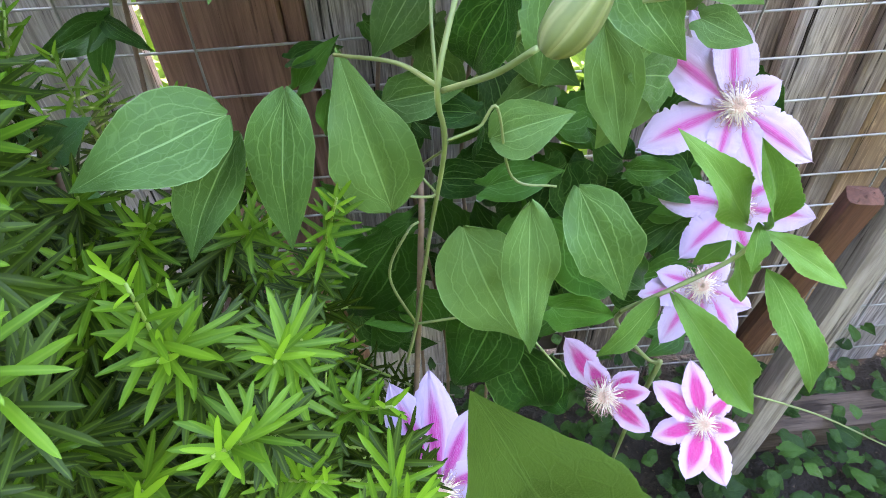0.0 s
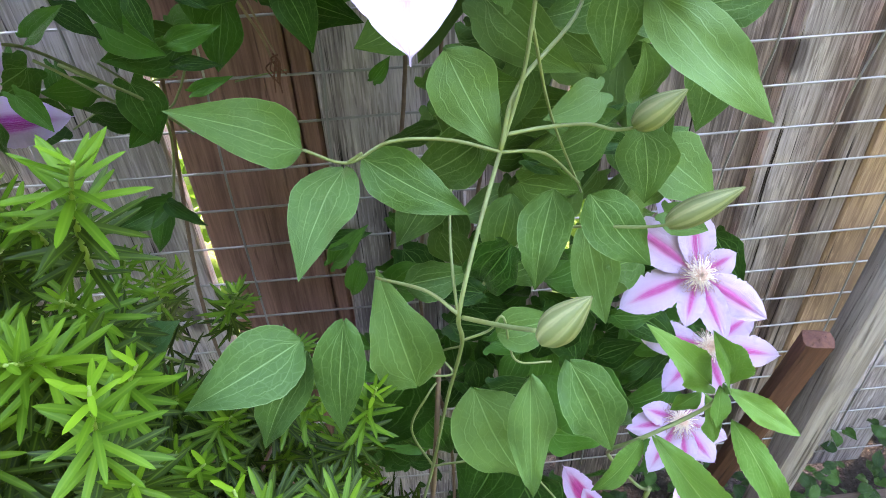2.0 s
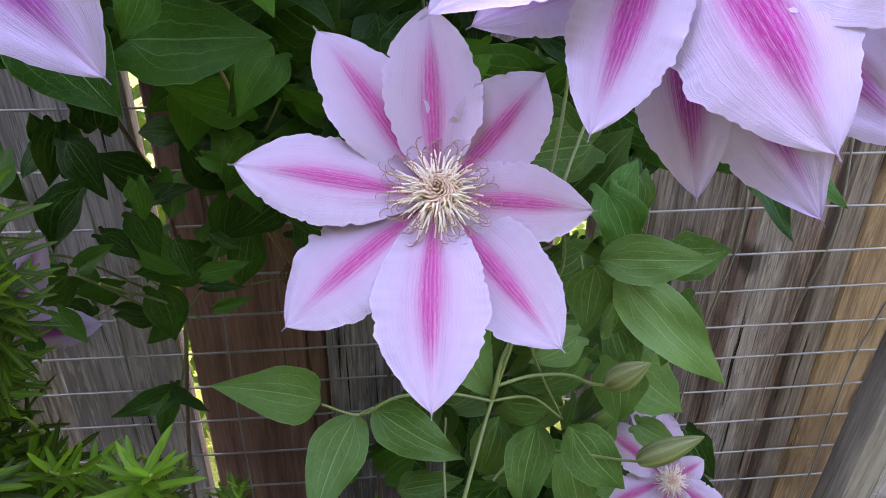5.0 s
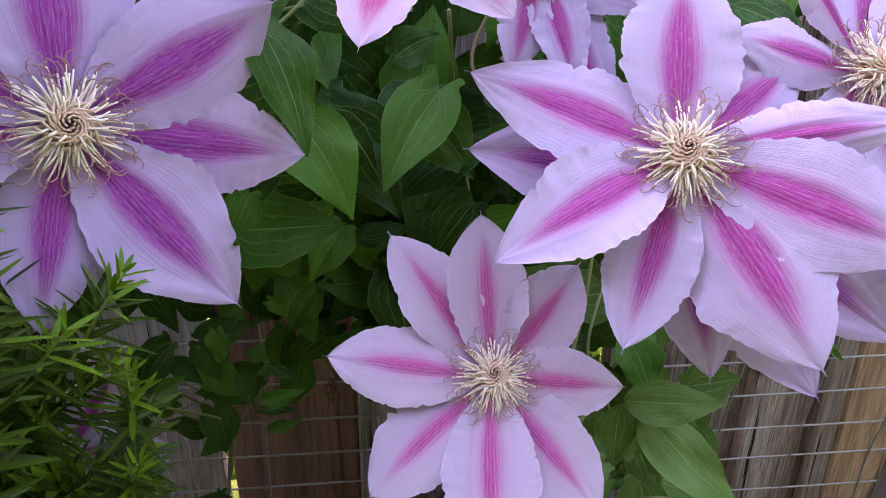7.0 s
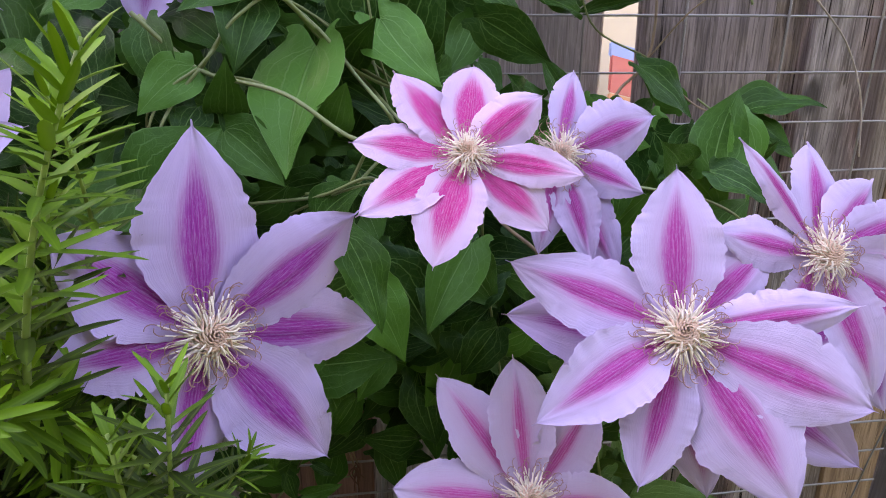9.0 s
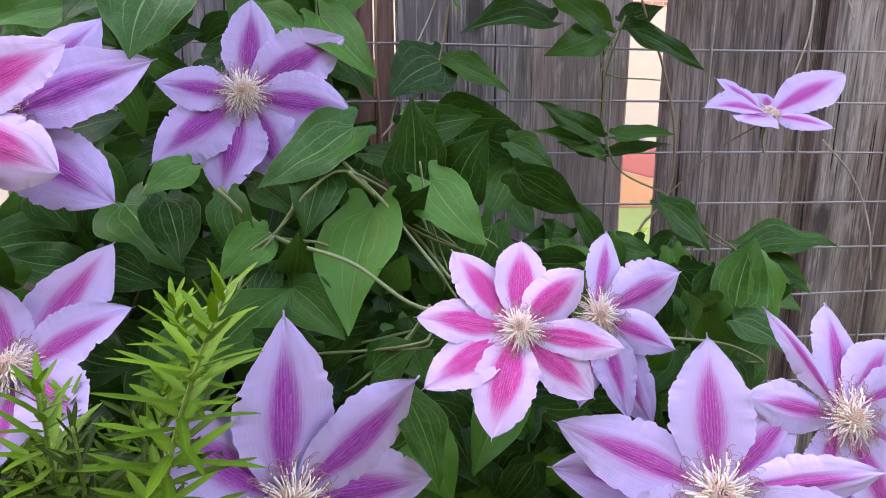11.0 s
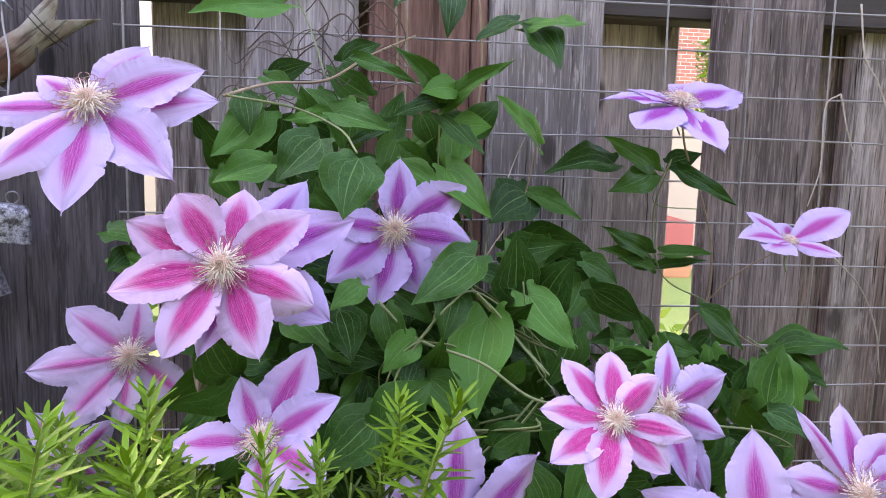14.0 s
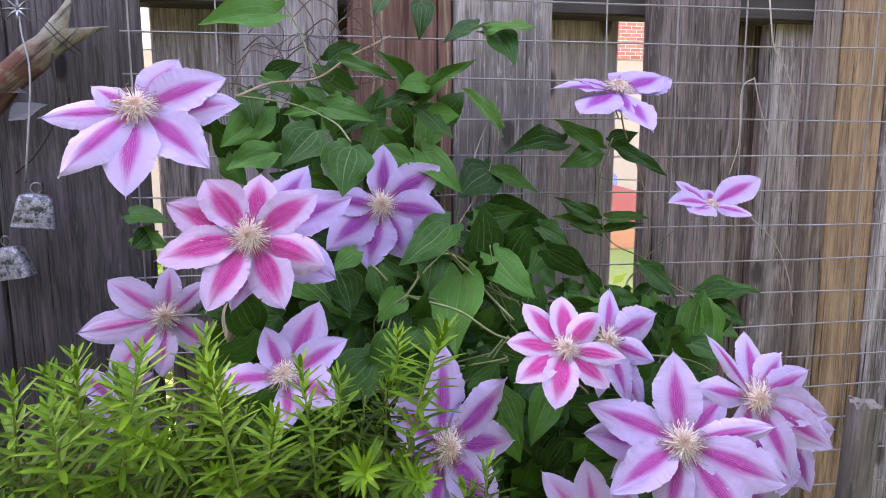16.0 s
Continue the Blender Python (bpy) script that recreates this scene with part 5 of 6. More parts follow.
stem([(0.123, 0.640, 1.098), (0.142, 0.630, 1.078), (0.111, 0.630, 1.056), (0.116, 0.620, 1.025), (0.118, 0.667, 0.999)], 0.0009)
stem([(-0.167, 0.660, 1.219), (-0.174, 0.640, 1.181), (-0.155, 0.600, 1.156), (-0.148, 0.636, 1.132)], 0.0009)
stem([(-0.129, 0.680, 1.311), (-0.136, 0.690, 1.290), (-0.149, 0.670, 1.264)], 0.0008, STRAW)
stem([(-0.200, 0.620, 0.821), (-0.195, 0.640, 0.786), (-0.188, 0.660, 0.753), (-0.183, 0.660, 0.730)], 0.0012, TWIG)
stem([(-0.192, 0.620, 0.823), (-0.188, 0.640, 0.782), (-0.181, 0.660, 0.741)], 0.0009, TWIG)
stem([(-0.216, 0.660, 0.721), (-0.201, 0.660, 0.724), (-0.187, 0.660, 0.726), (-0.182, 0.700, 0.712)], 0.0008)
stem([(-0.360, 0.620, 0.775), (-0.347, 0.640, 0.764), (-0.319, 0.660, 0.732), (-0.285, 0.679, 0.690), (-0.273, 0.700, 0.660)], 0.0013)
stem([(-0.361, 0.680, 0.682), (-0.319, 0.680, 0.705), (-0.284, 0.670, 0.722), (-0.272, 0.700, 0.713)], 0.0009)
stem([(-0.313, 0.660, 0.743), (-0.299, 0.670, 0.721), (-0.284, 0.679, 0.692), (-0.279, 0.700, 0.667)], 0.0009)
stem([(-0.184, 0.660, 0.737), (-0.186, 0.655, 0.731), (-0.183, 0.652, 0.728)], 0.0007, DRIED)
stem([(-0.186, 0.660, 0.734), (-0.189, 0.655, 0.731), (-0.181, 0.652, 0.720)], 0.0007, DRIED)
stem([(-0.180, 0.660, 0.737), (-0.178, 0.655, 0.734), (-0.181, 0.652, 0.718)], 0.0007, DRIED)
stem([(-0.183, 0.660, 0.735), (-0.180, 0.655, 0.732), (-0.181, 0.652, 0.719)], 0.0007, DRIED)
stem([(-0.183, 0.660, 0.741), (-0.179, 0.655, 0.736), (-0.182, 0.652, 0.722)], 0.0007, DRIED)
stem([(-0.182, 0.660, 0.733), (-0.184, 0.655, 0.726), (-0.185, 0.652, 0.713)], 0.0007, DRIED)
stem([(-0.179, 0.660, 0.740), (-0.184, 0.655, 0.738), (-0.174, 0.652, 0.727)], 0.0007, DRIED)
stem([(-0.181, 0.660, 0.739), (-0.181, 0.655, 0.734), (-0.185, 0.652, 0.724)], 0.0007, DRIED)
stem([(-0.183, 0.660, 0.733), (-0.181, 0.655, 0.725), (-0.180, 0.652, 0.712)], 0.0007, DRIED)

# buds
bud((-0.045, 0.336, 0.743), (-0.031, 0.33, 0.768), 0.0064)
bud((0.021, 0.44, 0.773), (0.038, 0.43, 0.794), 0.0068)
bud((0.049, 0.442, 0.711), (0.079, 0.43, 0.739), 0.007)
bud((-0.409, 0.48, 1.136), (-0.420, 0.462, 1.100), 0.0125, FADED, "cream and pink flower bud about to open")


# ---- stalks that carry the small plants down to the soil ----
stem([(0.10, 0.47, 0.40), (0.12, 0.52, 0.2), (0.13, 0.55, GROUND)], 0.0024, None, mint)
stem([(-0.26, 0.46, 0.66), (-0.28, 0.47, 0.4), (-0.30, 0.50, GROUND)], 0.003, BARK, shrub)
stem([(-0.062, 0.236, 0.693), (-0.03, 0.32, 0.45), (-0.02, 0.40, 0.25), (0.0, 0.45, GROUND)], 0.0025, None, broad)

# ---- clematis foliage in the shade behind the flowers ----
rng = random.Random(7)
mass, low_mass = {"v": [], "f": [], "u": []}, {"v": [], "f": [], "u": []}


def leaf_data(me):
    """A blade's vertices, faces and its place on the blade, to be joined into a mass."""
    uv = [(0.0, 0.0)] * len(me.vertices)
    for lp in me.loops:
        uv[lp.vertex_index] = tuple(me.uv_layers[0].data[lp.index].uv)
    return [v.co.copy() for v in me.vertices], [tuple(p.vertices) for p in me.polygons], uv


def join_blade(into, data, m):
    s = len(into["v"])
    into["v"] += [m @ v for v in data[0]]
    into["f"] += [tuple(i + s for i in f) for f in data[1]]
    into["u"] += data[2]


SMALL = [leaf_data(leaf_mesh(CLEMATIS, 60 + 3.3 * k, nu=8, nv=10)) for k in range(6)]


def fill(count, x0, x1, y0, y1, z0, z1, size=0.05, into=mass):
    for i in range(count):
        b = Vector((rng.uniform(x0, x1), rng.uniform(y0, y1), rng.uniform(z0, z1)))
        a = rng.uniform(0, 2 * math.pi)
        d = Vector((math.cos(a), rng.uniform(-0.5, 0.2), math.sin(a) - 0.55)).normalized()
        t = b + d * size * rng.uniform(0.75, 1.35)
        t.y = min(t.y, 0.70)
        join_blade(into, SMALL[i % 6], blade_pose(b, t, rng.uniform(0.55, 0.85), rng.uniform(-30, 30), (0, -1.0, 0.15)))


fill(250, -0.44, -0.06, 0.56, 0.69, 0.93, 1.20)
fill(90, -0.22, -0.06, 0.58, 0.69, 0.79, 0.95)
fill(36, -0.08, 0.06, 0.52, 0.66, 0.80, 0.90, 0.05, low_mass)
fill(160, -0.06, 0.12, 0.54, 0.69, 0.84, 1.10)
fill(80, -0.46, -0.20, 0.58, 0.69, 1.14, 1.36, 0.045)
fill(150, -0.12, 0.20, 0.58, 0.69, 0.24, 0.56)
fill(36, -0.42, -0.24, 0.60, 0.69, 0.70, 0.88, 0.04)
fill(80, -0.07, 0.10, 0.50, 0.66, 0.60, 0.83, 0.045, low_mass)
fill(110, -0.40, -0.16, 0.46, 0.60, 0.95, 1.12)
tagged(child("shaded_foliage", mesh_of("shaded_foliage", mass["v"], mass["f"], [CLEMATIS], mass["u"]), vine, None, "shaded inner clematis leaves"), kind="stuff")
tagged(child("young_foliage", mesh_of("young_foliage", low_mass["v"], low_mass["f"], [YOUNG_LEAF], low_mass["u"]), vine, None, "younger clematis leaves low on the vine"), kind="stuff")
for k in range(10):
    x, z = rng.uniform(-0.40, 0.05), rng.uniform(0.88, 1.02)
    q = [(x, rng.uniform(0.55, 0.69), z)]
    for i in range(3):
        q.append((q[-1][0] + rng.uniform(-0.06, 0.06), min(0.70, max(0.5, q[-1][1] + rng.uniform(-0.04, 0.04))), q[-1][2] + rng.uniform(0.03, 0.06)))
    stem(q, rng.uniform(0.0008, 0.0016), rng.choice([DRY, TWIG, DRY]))
for x in (-0.10, -0.07, -0.30, -0.02):
    stem([(x, 0.62, GROUND), (x + 0.01, 0.66, 0.2), (x - 0.015, 0.69, 0.45), (x + 0.02, 0.69, 0.75), (x - 0.02, 0.69, 0.90), (x - 0.01, 0.695, 1.0)], 0.0022, BARK)

# ---- yew ----
yew = thing("yew_bush", "dense green yew bush with bright new needle tips", "shrub")


def shoot_mesh(seed, length, needles, rise, grown, fresh, big=1.0, bold=1.0):
    """A yew shoot along +z. rise: how steeply the needles climb; grown, fresh: where along it the mid and light needle
    colours begin.
    """
    r = random.Random(seed)
    verts, faces, uvs, slots = [], [], [], []
    bend = Vector((r.uniform(-0.02, 0.02), r.uniform(-0.02, 0.02), 0))
    line = [Vector((0, 0, length * i / 8)) + bend * (i / 8) ** 2 for i in range(9)]
    v, f = tube(line, 0.0013, 5, 0.5)
    verts += v
    uvs += [(0.5, 0.5)] * len(v)
    faces += f
    slots += [3] * len(f)
    for k in range(needles):
        s = ((k + r.random()) / needles) ** 0.85
        t = s * 8
        i = min(7, int(t))
        o = line[i].lerp(line[i + 1], t - i)
        a = k * 2.39996 + r.uniform(-0.3, 0.3)
        up = rise + 0.75 * max(0.0, s - 0.62) / 0.38 + r.uniform(-0.18, 0.18)
        d = (Vector((math.cos(a), math.sin(a), 0)) * math.cos(up) + Vector((0, 0, math.sin(up)))).normalized()
        side = (Vector((-math.sin(a), math.cos(a), 0)) + d.cross(Vector((0, 0, r.uniform(-0.5, 0.5))))).normalized()
        nrm = d.cross(side)
        long = big * r.uniform(0.019, 0.027) * (1 - 0.52 * max(0.0, s - 0.7) / 0.3)
        w = r.uniform(0.00115, 0.00145) * bold * (0.45 + 0.55 * long / (0.023 * big))
        droop = r.uniform(-0.02, 0.20)
        n = len(verts)
        for q, ww in ((0.0, 0.3), (0.12, 0.95), (0.45, 1.05), (0.75, 0.9), (0.92, 0.5), (1.0, 0.05)):
            c = o + d * long * q - nrm * long * droop * q * q
            verts += [c - side * w * ww, c - nrm * w * 0.34 * ww, c + side * w * ww]
            uvs += [(0, q), (0.5, q), (1, q)]
        x = s + r.uniform(-0.08, 0.08)
        for q in range(5):
            a0 = n + q * 3
            faces += [(a0, a0 + 1, a0 + 4, a0 + 3), (a0 + 1, a0 + 2, a0 + 5, a0 + 4)]
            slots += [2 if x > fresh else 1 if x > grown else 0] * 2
    return mesh_of("shoot", verts, faces, [NEEDLE_OLD_SHADED, NEEDLE_MID, NEEDLE_NEW, YOUNG], uvs, slots)


# low and near shoots get more dark needles: shade put into their colour
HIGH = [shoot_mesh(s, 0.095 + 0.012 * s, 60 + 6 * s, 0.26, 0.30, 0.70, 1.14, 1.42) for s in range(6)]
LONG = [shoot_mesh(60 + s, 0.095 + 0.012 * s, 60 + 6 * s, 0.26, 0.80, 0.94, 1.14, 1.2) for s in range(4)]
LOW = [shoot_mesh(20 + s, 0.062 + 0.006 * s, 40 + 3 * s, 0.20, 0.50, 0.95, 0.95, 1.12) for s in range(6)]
SHADED_LOW = [shoot_mesh(80 + s, 0.070 + 0.006 * s, 40 + 3 * s, 0.20, 0.86, 2.0, 1.0, 1.1) for s in range(4)]
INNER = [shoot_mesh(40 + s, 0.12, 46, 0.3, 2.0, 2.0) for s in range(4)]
rng = random.Random(21)
tips_made, near_shoots = [], []
rest = {"v": [], "f": [], "s": [], "u": []}
UV_OF = {}
for me in HIGH + LONG + LOW + SHADED_LOW + INNER:
    uv = [(0.0, 0.0)] * len(me.vertices)
    for lp in me.loops:
        uv[lp.vertex_index] = tuple(me.uv_layers[0].data[lp.index].uv)
    UV_OF[me.name] = uv


def shoot(kind, tip, direction, size=1.0, free=False):
    d = Vector(direction).normalized()
    me = kind[rng.randrange(len(kind))]
    length = max(v.co.z for v in me.vertices[:45])
    base = Vector(tip) - d * length * size
    edge = float(np.interp(tip[2], (0.88, 0.97, 1.05), (-0.225, -0.245, -0.266))) - 0.45 * (tip[1] - 0.30)
    if not free and tip[2] > 0.88 and tip[0] > edge:
        return
    if not free and base.x > -0.28 and 0.60 < base.z < 0.90:
        return
    m = Matrix.Translation(base) @ d.to_track_quat("Z", "Y").to_matrix().to_4x4() @ pose(0, 0, 0, 0, 0, rng.uniform(0, 360)) @ Matrix.Diagonal((size, size, size, 1))
    # the shoots on the side of the walk are parts; the rest is joined
    if kind is not INNER and tip[0] > -0.42 and len(near_shoots) < 290:
        near_shoots.append(child("shoot", me, yew, m))
        return
    n = len(rest["v"])
    rest["v"] += [m @ v.co for v in me.vertices]
    rest["f"] += [tuple(i + n for i in p.vertices) for p in me.polygons]
    rest["s"] += [p.material_index for p in me.polygons]
    rest["u"] += UV_OF[me.name]


TOP_X = [-0.90, -0.56, -0.48, -0.40, -0.32, -0.28, -0.24, -0.20, -0.16, -0.12, -0.08, -0.04]
TOP_ROWS = {
    0.27: [1.12, 1.14, 1.14, 1.15, 1.13, 1.16, 1.13, 1.02, 0.75, 0.71, 0.58, 0.52],
    0.34: [1.10, 1.13, 1.12, 1.13, 1.11, 1.15, 1.06, 0.71, 0.68, 0.60, 0.46, 0.40],
    0.42: [1.06, 1.08, 1.08, 1.06, 1.04, 0.66, 0.62, 0.62, 0.62, 0.45, 0.30, 0.24],
    0.50: [1.00, 1.04, 1.04, 1.02, 0.58, 0.56, 0.56, 0.55, 0.50, 0.30, 0.18, 0.10],
}


def yew_top(x, y):
    """The height that the bush reaches over a spot of ground."""
    hs = [np.interp(x, TOP_X, row) for row in TOP_ROWS.values()]
    return float(np.interp(y, list(TOP_ROWS), hs))


def yew_slope(x, y):
    gx = (yew_top(x + 0.03, y) - yew_top(x - 0.03, y)) / 0.06
    gy = (yew_top(x, y + 0.03) - yew_top(x, y - 0.03)) / 0.06
    return Vector((-gx, -gy, 1.0)).normalized()


def clear(p, gap):
    if any((p - o).length < gap for o in tips_made):
        return False
    tips_made.append(p)
    return True


# tall leading shoots first: tip, lean and size
for tip, lean, size in (((-0.259, 0.307, 1.151), (0.1, 0.0, 1.0), 1.1), ((-0.422, 0.338, 1.143), (0.0, -0.1, 1.0), 1.15), ((-0.504, 0.321, 1.137), (-0.1, 0.0, 1.0), 1.1), ((-0.308, 0.334, 1.107), (0.1, -0.1, 1.0), 1.0),
                        ((-0.479, 0.359, 1.082), (0.1, -0.2, 1.0), 1.0), ((-0.374, 0.302, 1.102), (0.0, -0.2, 1.0), 1.1), ((-0.342, 0.379, 1.078), (-0.1, -0.2, 1.0), 0.9), ((-0.545, 0.310, 1.125), (-0.1, -0.1, 1.0), 1.1),
                        ((-0.215, 0.271, 1.062), (0.1, 0.0, 1.0), 0.9), ((-0.233, 0.273, 1.048), (-0.1, 0.1, 1.0), 1.0), ((-0.268, 0.353, 1.090), (0.3, -0.1, 1.0), 1.0), ((-0.214, 0.292, 1.014), (0.4, 0.1, 1.0), 0.9),
                        ((-0.212, 0.359, 0.980), (0.7, 0.2, 0.9), 0.8), ((-0.223, 0.359, 0.942), (0.9, 0.1, 0.6), 0.8), ((-0.241, 0.384, 0.884), (0.9, 0.1, 0.6), 0.8), ((-0.227, 0.341, 0.973), (0.7, 0.0, 0.8), 0.8),
                        ((-0.264, 0.372, 1.132), (0.1, -0.1, 1.0), 0.9), ((-0.211, 0.360, 0.931), (0.4, -0.3, 0.9), 0.75), ((-0.224, 0.360, 0.898), (0.4, -0.3, 0.9), 0.7)):
    tips_made.append(Vector(tip))
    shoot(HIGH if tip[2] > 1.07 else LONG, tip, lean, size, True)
# shoots on the flank of the bush, close to the walk
for tip, lean, size in (((-0.230, 0.392, 0.800), (0.2, -0.2, 1.0), 0.85), ((-0.213, 0.376, 0.756), (0.3, -0.4, 0.9), 0.8), ((-0.212, 0.333, 0.778), (0.2, -0.4, 0.9), 0.85), ((-0.204, 0.324, 0.745), (0.3, -0.5, 0.8), 0.85),
                        ((-0.192, 0.296, 0.762), (0.3, -0.4, 0.9), 0.8), ((-0.184, 0.270, 0.715), (0.2, -0.4, 0.9), 0.8), ((-0.250, 0.350, 0.770), (0.2, -0.5, 0.8), 0.9), ((-0.245, 0.310, 0.735), (0.3, -0.5, 0.8), 0.9),
                        ((-0.270, 0.380, 0.740), (0.2, -0.4, 0.8), 0.9), ((-0.235, 0.290, 0.700), (0.3, -0.5, 0.8), 0.9), ((-0.225, 0.270, 0.745), (0.2, -0.4, 0.9), 0.8), ((-0.275, 0.320, 0.760), (0.2, -0.5, 0.8), 0.9)):
    tips_made.append(Vector(tip))
    shoot(LOW, tip, lean, 1.25 * size, True)
# low near shoots in dark needles, standing in for the shade there
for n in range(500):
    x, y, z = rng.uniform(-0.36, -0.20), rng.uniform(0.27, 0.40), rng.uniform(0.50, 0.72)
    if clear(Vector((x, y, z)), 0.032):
        shoot(SHADED_LOW, (x, y, z), (0.25 + rng.uniform(-0.2, 0.2), -0.6 + rng.uniform(-0.2, 0.2), 0.7), rng.uniform(0.9, 1.1), True)
# shoots of the lower bush that turn up to the light
for tip, lean, size in (((-0.204, 0.382, 0.652), (0.2, -0.5, 0.8), 0.9), ((-0.159, 0.336, 0.664), (0.2, -0.4, 0.8), 1.0), ((-0.137, 0.296, 0.656), (0.1, -0.4, 0.9), 1.0), ((-0.128, 0.338, 0.647), (0.2, -0.4, 0.8), 1.0),
                        ((-0.170, 0.305, 0.671), (0.0, -0.4, 0.9), 1.0), ((-0.218, 0.351, 0.654), (0.2, -0.4, 0.8), 1.0), ((-0.118, 0.392, 0.640), (0.3, -0.3, 0.9), 0.9), ((-0.274, 0.535, 0.640), (0.1, -0.2, 1.0), 0.9), ((-0.242, 0.560, 0.590), (0.1, -0.2, 1.0), 0.9), ((-0.197, 0.350, 0.834), (0.2, -0.3, 0.9), 1.1), ((-0.225, 0.340, 0.775), (0.3, -0.2, 0.9), 1.1),
                        ((-0.240, 0.430, 0.710), (0.3, -0.3, 0.8), 0.9), ((-0.257, 0.500, 0.660), (0.1, -0.2, 1.0), 0.9), ((-0.217, 0.500, 0.651), (0.1, -0.2, 1.0), 0.9), ((-0.172, 0.480, 0.628), (0.2, -0.3, 0.9), 0.9)):
    tips_made.append(Vector(tip))
    shoot(LOW, tip, lean, size, True)
# the skin of the bush: shoots kept a finger's width apart
for n in range(8000):
    x = rng.uniform(-0.78, -0.03) if n % 3 else rng.uniform(-0.32, -0.05)
    y = rng.uniform(0.27, 0.50)
    top = yew_top(x, y)
    z = top + 0.008 - 0.035 * rng.random() ** 2
    if n % 4 == 0:
        z = top - rng.uniform(0.0, 0.30)
        y = min(y, 0.30) if rng.random() < 0.6 else y
    if z < 0.24 or (x > -0.135 and z < 0.56) or (0.6 < z < 0.93 and x > -0.27 and y < 0.305) or (0.64 < z < 1.0 and (x > -0.23 or (x > -0.27 and y > 0.37))):
        continue
    if not clear(Vector((x, y, z)), 0.050 if z > 0.85 else 0.036):
        continue
    s = yew_slope(x, y)
    # lighter needles up high, darker ones down low where the bush is shaded
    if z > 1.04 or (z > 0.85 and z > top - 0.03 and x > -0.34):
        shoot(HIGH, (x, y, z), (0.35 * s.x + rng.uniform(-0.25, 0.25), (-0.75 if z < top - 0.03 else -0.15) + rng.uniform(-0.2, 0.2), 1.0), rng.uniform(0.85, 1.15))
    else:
        shoot(SHADED_LOW if x < -0.19 and z < 0.68 else LOW, (x, y, z), (0.5 * s.x + rng.uniform(-0.3, 0.3), -0.55 + rng.uniform(-0.25, 0.25), 0.8), rng.uniform(0.9, 1.15) * (1.0 if z < 0.85 else 1.3))
# the front of the bush leans out to the light
for n in range(1500):
    x, y, z = rng.uniform(-0.72, -0.25), rng.uniform(0.245, 0.285), rng.uniform(0.86, 1.10)
    if clear(Vector((x, y, z)), 0.044):
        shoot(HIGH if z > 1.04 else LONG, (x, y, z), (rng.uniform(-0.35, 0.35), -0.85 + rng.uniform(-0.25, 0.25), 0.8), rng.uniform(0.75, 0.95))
# older growth inside, coloured dark to paint the shade between the shoots
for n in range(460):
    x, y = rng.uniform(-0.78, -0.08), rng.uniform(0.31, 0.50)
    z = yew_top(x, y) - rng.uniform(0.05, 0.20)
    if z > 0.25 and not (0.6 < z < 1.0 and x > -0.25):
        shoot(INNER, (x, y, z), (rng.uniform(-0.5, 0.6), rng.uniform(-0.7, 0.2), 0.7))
tagged(child("inner_growth", mesh_of("inner_growth", rest["v"], rest["f"], [NEEDLE_OLD_SHADED, NEEDLE_MID, NEEDLE_NEW, YOUNG], rest["u"], rest["s"]), yew, None, "dense yew growth with shade coloured into its inner shoots"), kind="stuff")
for k in range(26):
    z0 = rng.uniform(0.1, 0.3)
    a = Vector((rng.uniform(-0.75, -0.2), rng.uniform(0.39, 0.47), 1.0))
    a.z = rng.uniform(0.55, 1.02)
    if a.z < 0.8:
        a.x = rng.uniform(-0.4, -0.15)
    a.z = min(a.z, yew_top(a.x, a.y) - 0.06)
    root = Vector((-0.42 + 0.1 * (rng.random() - 0.5), 0.42, GROUND))
    v, f = tube(spline([root, root.lerp(a, 0.35) + Vector((0, 0, 0.06)), root.lerp(a, 0.7) + Vector((0, -0.02, 0.05)), a], 5), 0.0045, 7, 0.3)
    child("branch", mesh_of("branch", v, f, [BARK]), yew)

# ---- stake, rust-stained board and ground timber ----
def weathered(name, m, sx, sy, length, mat, label, category, ragged=0.01):
    """A rough sawn length along z with a broken upper end."""
    ob = thing(name, label, category, m)
    bm = bmesh.new()
    rows, ring = 22, 16
    layers = []
    for j in range(rows + 1):
        layer = []
        for i in range(ring):
            a = 2 * math.pi * i / ring
            c, s = math.cos(a), math.sin(a)
            p = (abs(c) ** 5 + abs(s) ** 5) ** -0.2
            wob = 1 + 0.07 * noise.noise((c * 2, s * 2, j * 0.35 + length * 9))
            z = length * j / rows + (ragged * noise.noise((c * 4, s * 4, 7)) if j == rows else 0)
            layer.append(bm.verts.new((sx / 2 * c * p * wob, sy / 2 * s * p * wob, z)))
        layers.append(layer)
    for a, b in zip(layers, layers[1:]):
        for i in range(ring):
            bm.faces.new((a[i], a[(i + 1) % ring], b[(i + 1) % ring], b[i]))
    for layer, up in ((layers[0], -0.002), (layers[-1], 0.004)):
        mid = bm.verts.new(sum((v.co for v in layer), Vector()) / ring + Vector((0, 0, up)))
        for i in range(ring):
            bm.faces.new((layer[i], layer[(i + 1) % ring], mid) if up > 0 else (layer[(i + 1) % ring], layer[i], mid))
    child("wood", bm_mesh(name, bm, mat), ob)
    return ob


def along(a, b):
    a, b = Vector(a), Vector(b)
    return Matrix.Translation(a) @ (b - a).to_track_quat("Z", "Y").to_matrix().to_4x4(), (b - a).length


